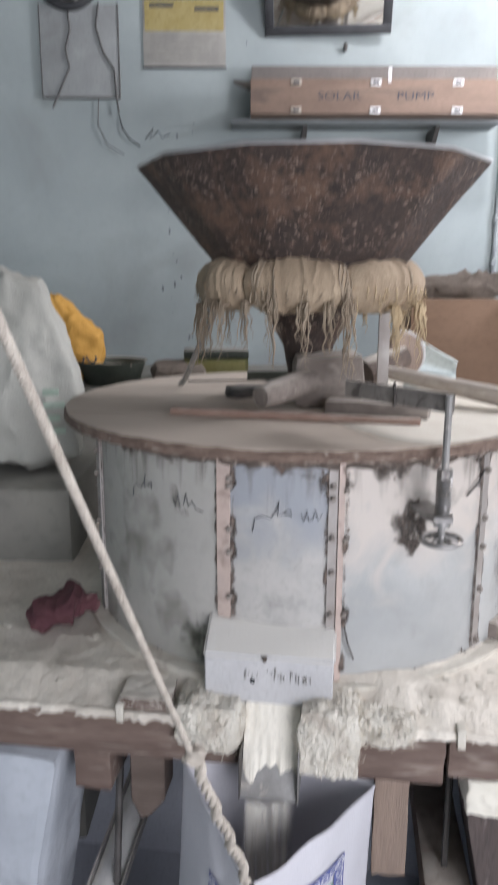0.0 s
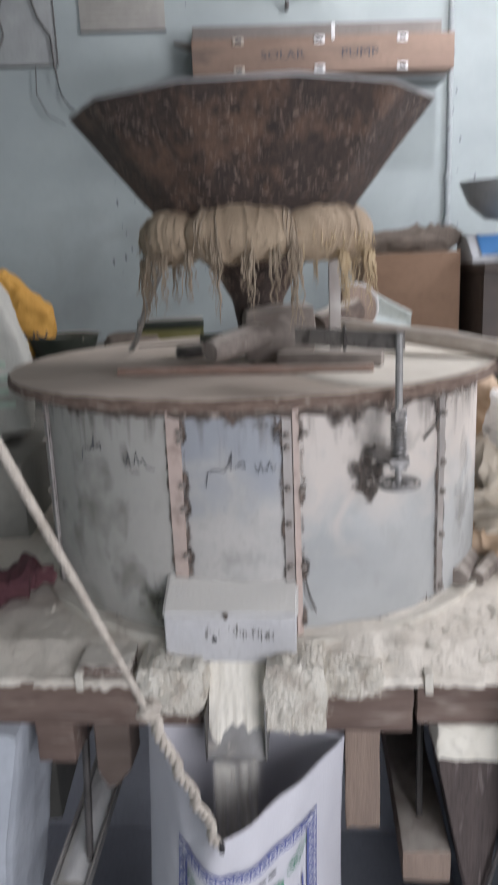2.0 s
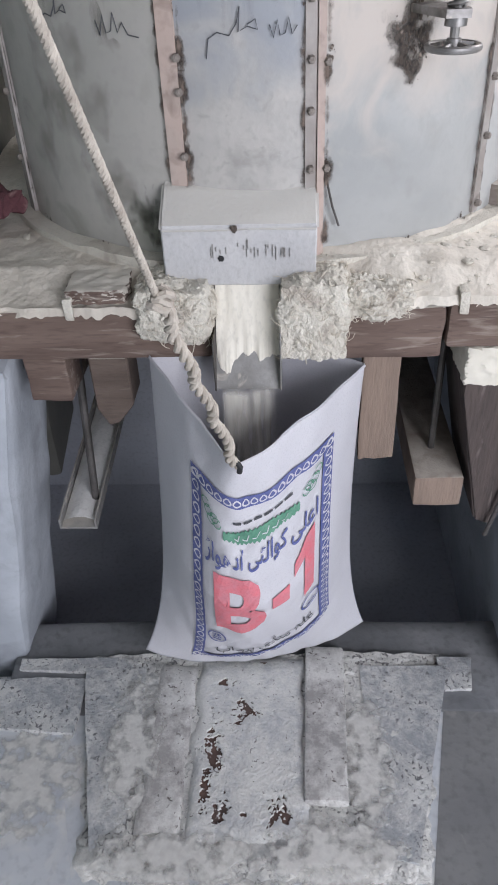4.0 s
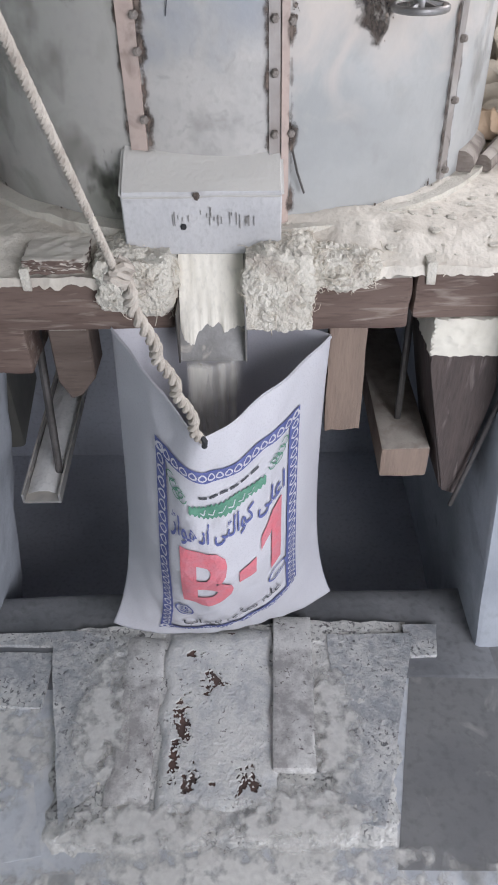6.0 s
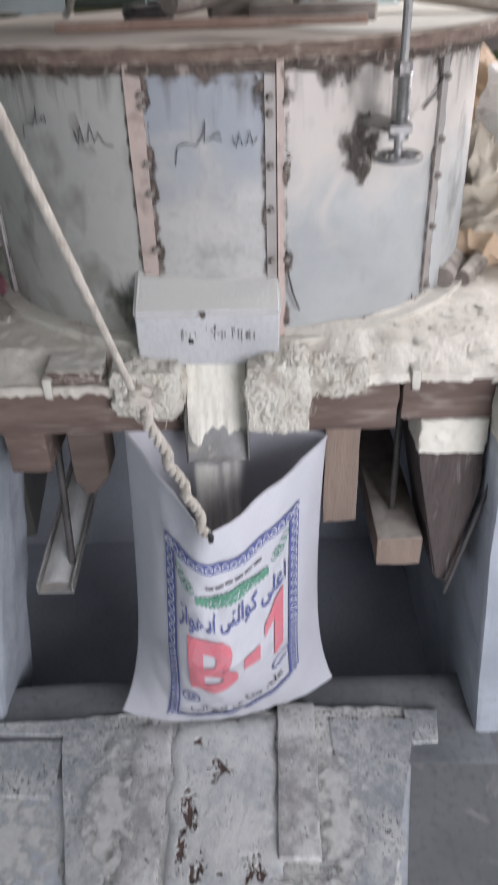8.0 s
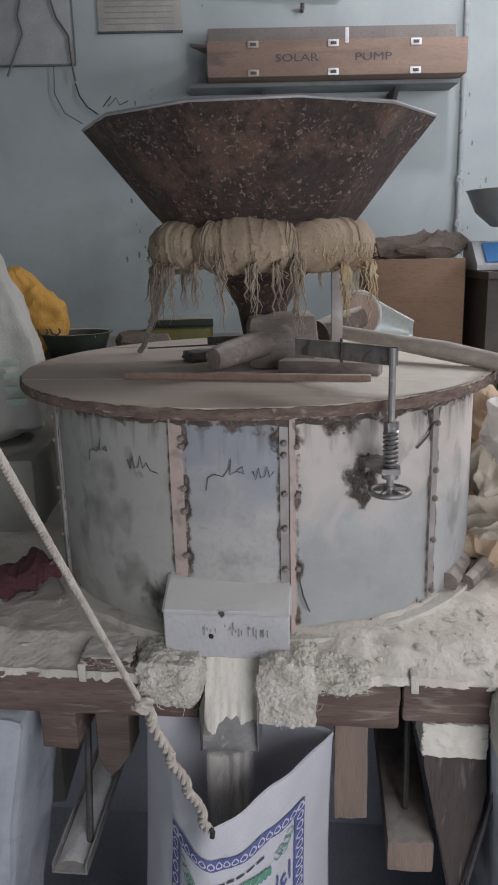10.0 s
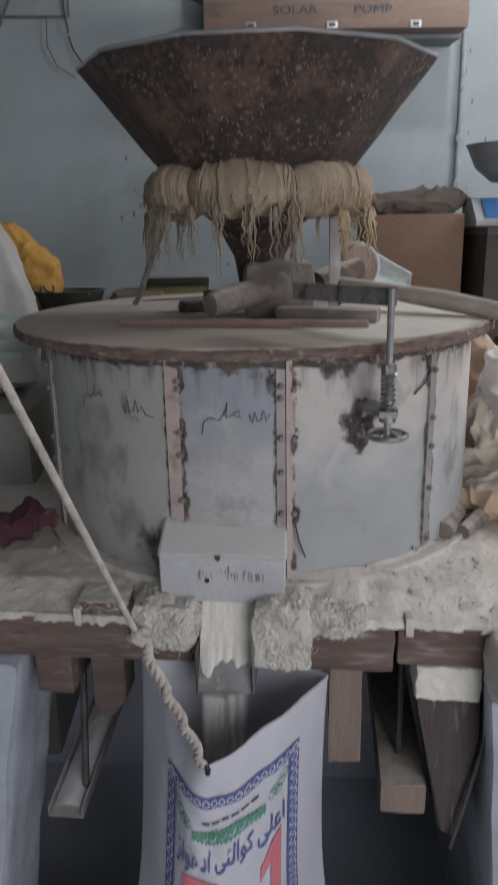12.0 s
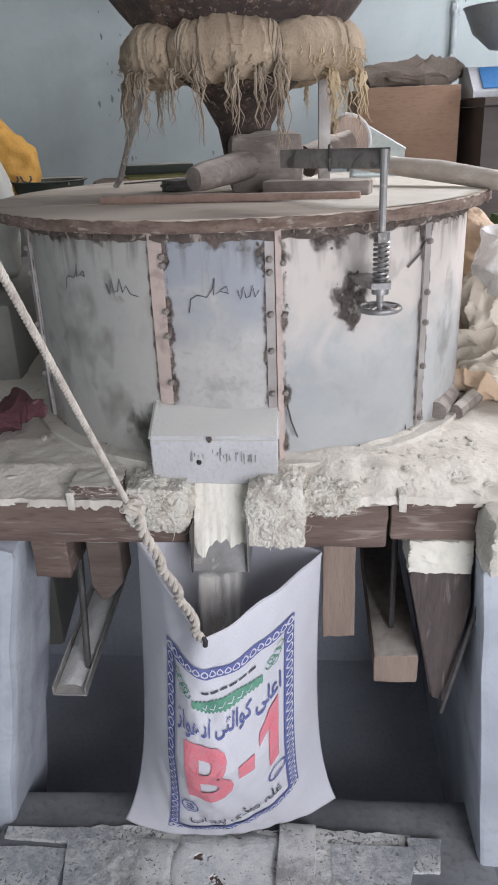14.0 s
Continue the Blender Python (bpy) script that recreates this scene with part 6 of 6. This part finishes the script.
for k, z in enumerate((0.0, 0.029, 0.058)):
    solo("wood_slab", box(-0.10, 0.12, -0.05, 0.05, 0, 0.027, 0.003, rough=0.0), M["sliced"], (1.20, 0.74 - 0.008 * k, 1.654 + z), -8 + 5 * k, "pale sawn timber offcut on the table", "offcut", "timber offcuts on the table")

# ---- things on the back wall ----
mirror = new("wall_mirror")
mirror.matrix_basis = pose(0.295, 2.375, 3.165, 27.0, 0, -5)
tagged(mirror, "black-framed wall mirror tilted down over the hopper", "mirror")
ML, MW = 0.675, 0.36
part("glass", box(-MW + 0.04, MW - 0.04, -0.006, -0.002, 0.04, ML - 0.04, 0), M["mirror"], mirror, "silvered glass", smooth=False)
part("backing", box(-MW + 0.02, MW - 0.02, -0.001, 0.006, 0.02, ML - 0.02, 0.002), M["greybrown"], mirror)
for b in ((-MW, MW, 0, 0.05), (-MW, MW, ML - 0.05, ML), (-MW, -MW + 0.05, 0.051, ML - 0.051), (MW - 0.05, MW, 0.051, ML - 0.051)):
    part("frame_rail", box(b[0], b[1], -0.022, 0.010, b[2], b[3], 0.005), M["frame"], mirror)
calendar = thing("wall_calendar", (-0.535, WALL_Y - 0.004, 3.0), 0, "wall calendar with a dark picture and yellow band", "calendar")
part("sheet", box(-0.24, 0.24, -0.006, -0.002, 0.0, 0.69, 0.001), M["paper"], calendar)
part("picture", box(-0.228, 0.228, -0.009, -0.007, 0.36, 0.68, 0), M["dark_print"], calendar, "dark printed picture", smooth=False)
part("yellow_band", box(-0.228, 0.228, -0.009, -0.007, 0.19, 0.355, 0), M["yellow_paper"], calendar, "yellow printed band", smooth=False)
rnd = random.Random(17)
for k in range(14):
    px, pz = -0.19 + 0.063 * (k % 7) + 0.012 * rnd.random(), (0.62 if k < 7 else 0.48) - 0.02 * rnd.random()
    bm = lump(0.035 + 0.02 * rnd.random(), 0.003, 0.03 + 0.03 * rnd.random(), 0.3, 0.2, k, 2)
    part("picture_patch", bm, M["dim_print" if rnd.random() < 0.7 else "dark_print"], calendar).location = (px, -0.009, pz)
part("picture_patch", lump(0.05, 0.003, 0.045, 0.15, 0.2, 3, 3), M["grey_print"], calendar).location = (0.03, -0.010, 0.47)
for k in range(2):
    part("print_bar", box(-0.20 + 0.26 * k, -0.06 + 0.26 * k, -0.0115, -0.0095, 0.315 - 0.02 * k, 0.335 - 0.02 * k, 0), M["ink"], calendar, smooth=False)
for k in range(5):
    part("print_bar", box(-0.20, 0.20, -0.009, -0.007, 0.035 + 0.03 * k, 0.040 + 0.03 * k, 0), M["grey_print"], calendar, smooth=False)
part("bottom_batten", box(-0.245, 0.245, -0.012, -0.002, -0.012, 0.0, 0.002), M["ink"], calendar, "dark bottom batten")
clock = thing("round_mirror", (-1.195, WALL_Y - 0.02, 3.488), 0, "round black-framed mirror hung on the wall", "mirror")
part("frame_ring", tube([(0.175 * math.cos(a * 0.15708), -0.012, 0.175 * math.sin(a * 0.15708)) for a in range(41)], 0.026, 10), M["frame"], clock)
disc = lathe([(0.0005, 0.004), (0.165, 0.004), (0.165, -0.004), (0.0005, -0.004)], 40)
bmesh.ops.rotate(disc, verts=disc.verts, matrix=Matrix.Rotation(radians(90), 3, "X"))
part("glass", disc, M["mirror"], clock, "silvered glass", smooth=False)
# Pale sheet before the glass, modelling the reflection as a shape.
bm = surface(lambda p, q: Vector((-0.13 + 0.15 * p + 0.06 * q, -0.012 - 0.02 * math.sin(3 * p), 0.06 - 0.17 * q - 0.05 * p + 0.02 * noise.noise(Vector((p * 4, q * 4, 0))))), 12, 12)
thicken(part("hung_cloth", bm, M["paper"], clock, "pale sheet standing for a reflection in the glass"), 0.004)
board = thing("meter_board", (-1.145, WALL_Y - 0.003, 2.83), 0, "pale wiring board with dark edges and loose cables", "board")
part("panel", box(-0.225, 0.225, -0.016, -0.002, 0, 0.50, 0.003), M["board_face"], board)
for b in ((-0.228, 0.228, -0.006, 0.004), (-0.230, -0.224, 0.005, 0.50), (0.224, 0.230, 0.005, 0.50)):
    part("edge_strip", box(b[0], b[1], -0.020, -0.001, b[2], b[3], 0.001), M["cable"], board)
for k, pts in enumerate(([(-0.06, 0.48), (-0.05, 0.36), (-0.08, 0.26), (-0.06, 0.16), (-0.14, 0.0), (-0.17, -0.06)], [(0.12, 0.50), (0.10, 0.38), (0.14, 0.24), (0.20, 0.15), (0.21, -0.02), (0.22, -0.09)], [(0.10, 0.0), (0.09, -0.15), (0.14, -0.26), (0.24, -0.32)])):
    part("cable", tube([(x, -0.024 + 0.01 * (k == 2), z) for x, z in pts], 0.006 if k < 2 else 0.003, 6), M["cable"], board, "loose grey cable")
solo("bent_wire", tube([(0, 0, 0.17), (0.02, -0.01, 0.10), (0.06, -0.012, 0.04), (0.12, -0.004, 0.0)], 0.004, 6), M["black"], (-0.93, WALL_Y - 0.006, 2.56), 0, "short black wire sticking from the wall", "wire")
solo("wall_scrawl", tube([(0, 0, 0), (0.05, 0, 0.06), (0.03, 0, 0.0), (0.08, 0, 0.05), (0.10, 0, 0.01), (0.15, 0, 0.03)], 0.003, 5), M["ink"], (-0.78, WALL_Y - 0.003, 2.60), 0, "small dark pen scrawl on the wall", "scrawl")
pump = thing("pump_box", (0.555, 2.22, 2.675), 0, "long wooden pump box with bright latches on a wall shelf", "box")
part("body", box(-0.705, 0.715, -0.16, 0.14, 0.0, 0.180, 0.004), M["pumpbox"], pump)
part("lid", box(-0.700, 0.720, 0.10, 0.118, 0.181, 0.31, 0.004), M["greybrown"], pump, "grey-brown open lid")
for k, x in enumerate((-0.455, -0.02, 0.43)):
    for z in (0.018, 0.160):
        la = part("latch", box(x - 0.030, x + 0.030, -0.166, -0.161, z - 0.017, z + 0.017, 0.004), M["latch" if k else "bleached"], pump, "bright metal latch plate")
        part("catch", box(x - 0.016, x + 0.016, -0.170, -0.1665, z - 0.009, z + 0.007, 0.001), M["ink"], la)
part("hasp", box(0.045, 0.064, -0.163, -0.161, 0.160, 0.235, 0.003), M["latch"], pump, "bright hasp")
for txt, x0, x1 in (("SOLAR", -0.335, -0.10), ("PUMP", 0.10, 0.30)):
    lettering(txt, x0, x1, 0.110, 0.072, "lettering", M["ink"], 0.0, mapper=lambda p, q: Vector((p, -0.1625, q)), parent=pump, label="stencilled dark capitals", fine=False)
part("torn_flap", prism([[(-0.705, -0.15, z), (-0.80, -0.10, z + 0.02), (-0.705, 0.0, z)] for z in (0.15, 0.165)]), M["greybrown"], pump, "torn board flap", smooth=False)
shelf = thing("wall_shelf", (0.50, 2.25, 2.60), 0, "board shelf in shadow grey on dark iron brackets", "shelf")
part("shelf_board", box(-0.76, 0.77, -0.06, 0.155, 0.050, 0.073, 0.004), M["shelf"], shelf)
for x in (-0.34, 0.41):
    part("bracket", prism([[(x + s, -0.09, 0.034), (x + s, 0.155, 0.034), (x + s, 0.155, -0.20)] for s in (-0.012, 0.012)]), M["dark_steel"], shelf, smooth=False)
solo("wall_hook", tube([(0, 0, 0), (0, -0.03, 0.0), (0, -0.035, 0.03)], 0.012, 8), M["dark_steel"], (0.40, WALL_Y - 0.004, 3.09), 0, "small dark hook in the wall", "hook")
pipe = thing("wall_conduit", (1.352, WALL_Y - 0.02, 1.30), 0, "painted electrical conduit running up the wall", "conduit")
part("pipe", shake(tube([(0, 0, 0.25 * k) for k in range(10)], 0.016, 10), 0.004, 4), M["conduit"], pipe)
for z in (0.55, 0.81, 1.5):
    part("joint", lump(0.048, 0.04, 0.07, 0.35, 0.2, z, 3), M["conduit"], pipe).location = (0, 0, z)
lampb = thing("bare_bulb", (1.245, 1.40, 3.62), 0, "glowing bare bulb hanging from the ceiling", "bulb")
part("globe", lathe([(0.0005, 0.0), (0.03, 0.008), (0.045, 0.04), (0.03, 0.08), (0.016, 0.10), (0.0005, 0.10)], 20), M["glow"], lampb, "lit white globe")
part("cord", tube([(0, 0, 0.10), (0, 0, CEIL - 3.62)], 0.004, 6), M["cable"], lampb)
rnd = random.Random(31)
bm = bmesh.new()
for i in range(70):
    cx = rnd.choice([-0.55, -0.5, -0.62, -0.1, 0.2, 1.38, 1.5]) + rnd.gauss(0, 0.05)
    cz = 1.4 + 1.3 * rnd.random() if i < 60 else 1.5 + 2 * rnd.random()
    r = 0.002 + 0.007 * rnd.random() ** 2.5
    pts = [bm.verts.new((cx + r * math.cos(k) * (0.6 + 0.6 * rnd.random()), WALL_Y - 0.002, cz + 2.2 * r * math.sin(k) * (0.6 + 0.8 * rnd.random()))) for k in range(6)]
    bm.faces.new(pts)
solo("wall_chips", bm, M["chip"], (0, 0, 0), 0, "small dark chips in the wall paint", "paint chips", kind="stuff", smooth=False)

# ---- flour film painting the lit right half of the lid, and marks on the hood ----


def lit_dusting(p, q):
    a = radians(4 + 162 * p + 5 * noise.noise(Vector((q * 6, p * 4, 8))))
    inner = 0.14 + 0.10 * noise.noise(Vector((p * 7, 0, 2))) + 0.03 * noise.noise(Vector((p * 30, 0, 2)))
    r = inner + (0.738 - inner) * q
    return Vector((0.06 + (r - 0.06) * math.sin(a) * 0.995, -r * math.cos(a) * 0.995, 0.0036 + 0.0006 * noise.noise(Vector((r * 30, a * 12, 0)))))


solo("lid_flour", surface(lit_dusting, 220, 90), M["film_lid"], (0.015, 0.075, LZ), TURN, "white flour film with the lit part of the lid painted in", "flour", kind="stuff")
rnd = random.Random(9)
for k in range(22):
    u = -0.115 + 0.19 * rnd.random()
    z = 0.838 + 0.022 * rnd.random()
    part("pen_mark", box(u, u + 0.0012, -0.7385, -0.7362, z - 0.006 - 0.026 * rnd.random(), z, 0.0004), M["grey_print"], hood, "faded vertical pen mark")
part("hole", lump(0.012, 0.004, 0.014, 0.4, 0.1, 3, 3), M["black"], hood, "small dark hole").location = (-0.075, -0.737, 0.812)
part("rivet", lump(0.012, 0.006, 0.014, 0.6, 0.1, 5, 3, 2.5), M["grime"], hood, "caked rivet").location = (-0.045, -0.742, 0.876)

# crumbs and splinters scattered on the platform
rnd = random.Random(21)
bm = bmesh.new()
for i in range(170):
    u, v = (0.2 + 0.9 * rnd.random(), -0.755 + 0.37 * rnd.random()) if i < 150 else (-1.0 + 0.75 * rnd.random(), -0.755 + 0.5 * rnd.random())
    if math.hypot(u, v) < R + 0.05:
        continue
    r = 0.003 + 0.010 * rnd.random() ** 3
    g = lump(r * (2 + 3 * rnd.random()), r * 2, r * 0.8, 0.5, 0.2, i, 2, 2)
    rot = Matrix.Rotation(rnd.random() * 3.1, 3, "Z")
    for vv in g.verts:
        vv.co = rot @ vv.co + Vector((u, v, deck_height(u, v) - r * 0.3))
    me = bpy.data.meshes.new("crumb")
    g.to_mesh(me)
    g.free()
    bm.from_mesh(me)
    bpy.data.meshes.remove(me)
solo("flour_crumbs", bm, M["caked"], at(0, 0, 0), TURN, "flour crumbs and splinters scattered on the platform", "crumbs", kind="stuff")
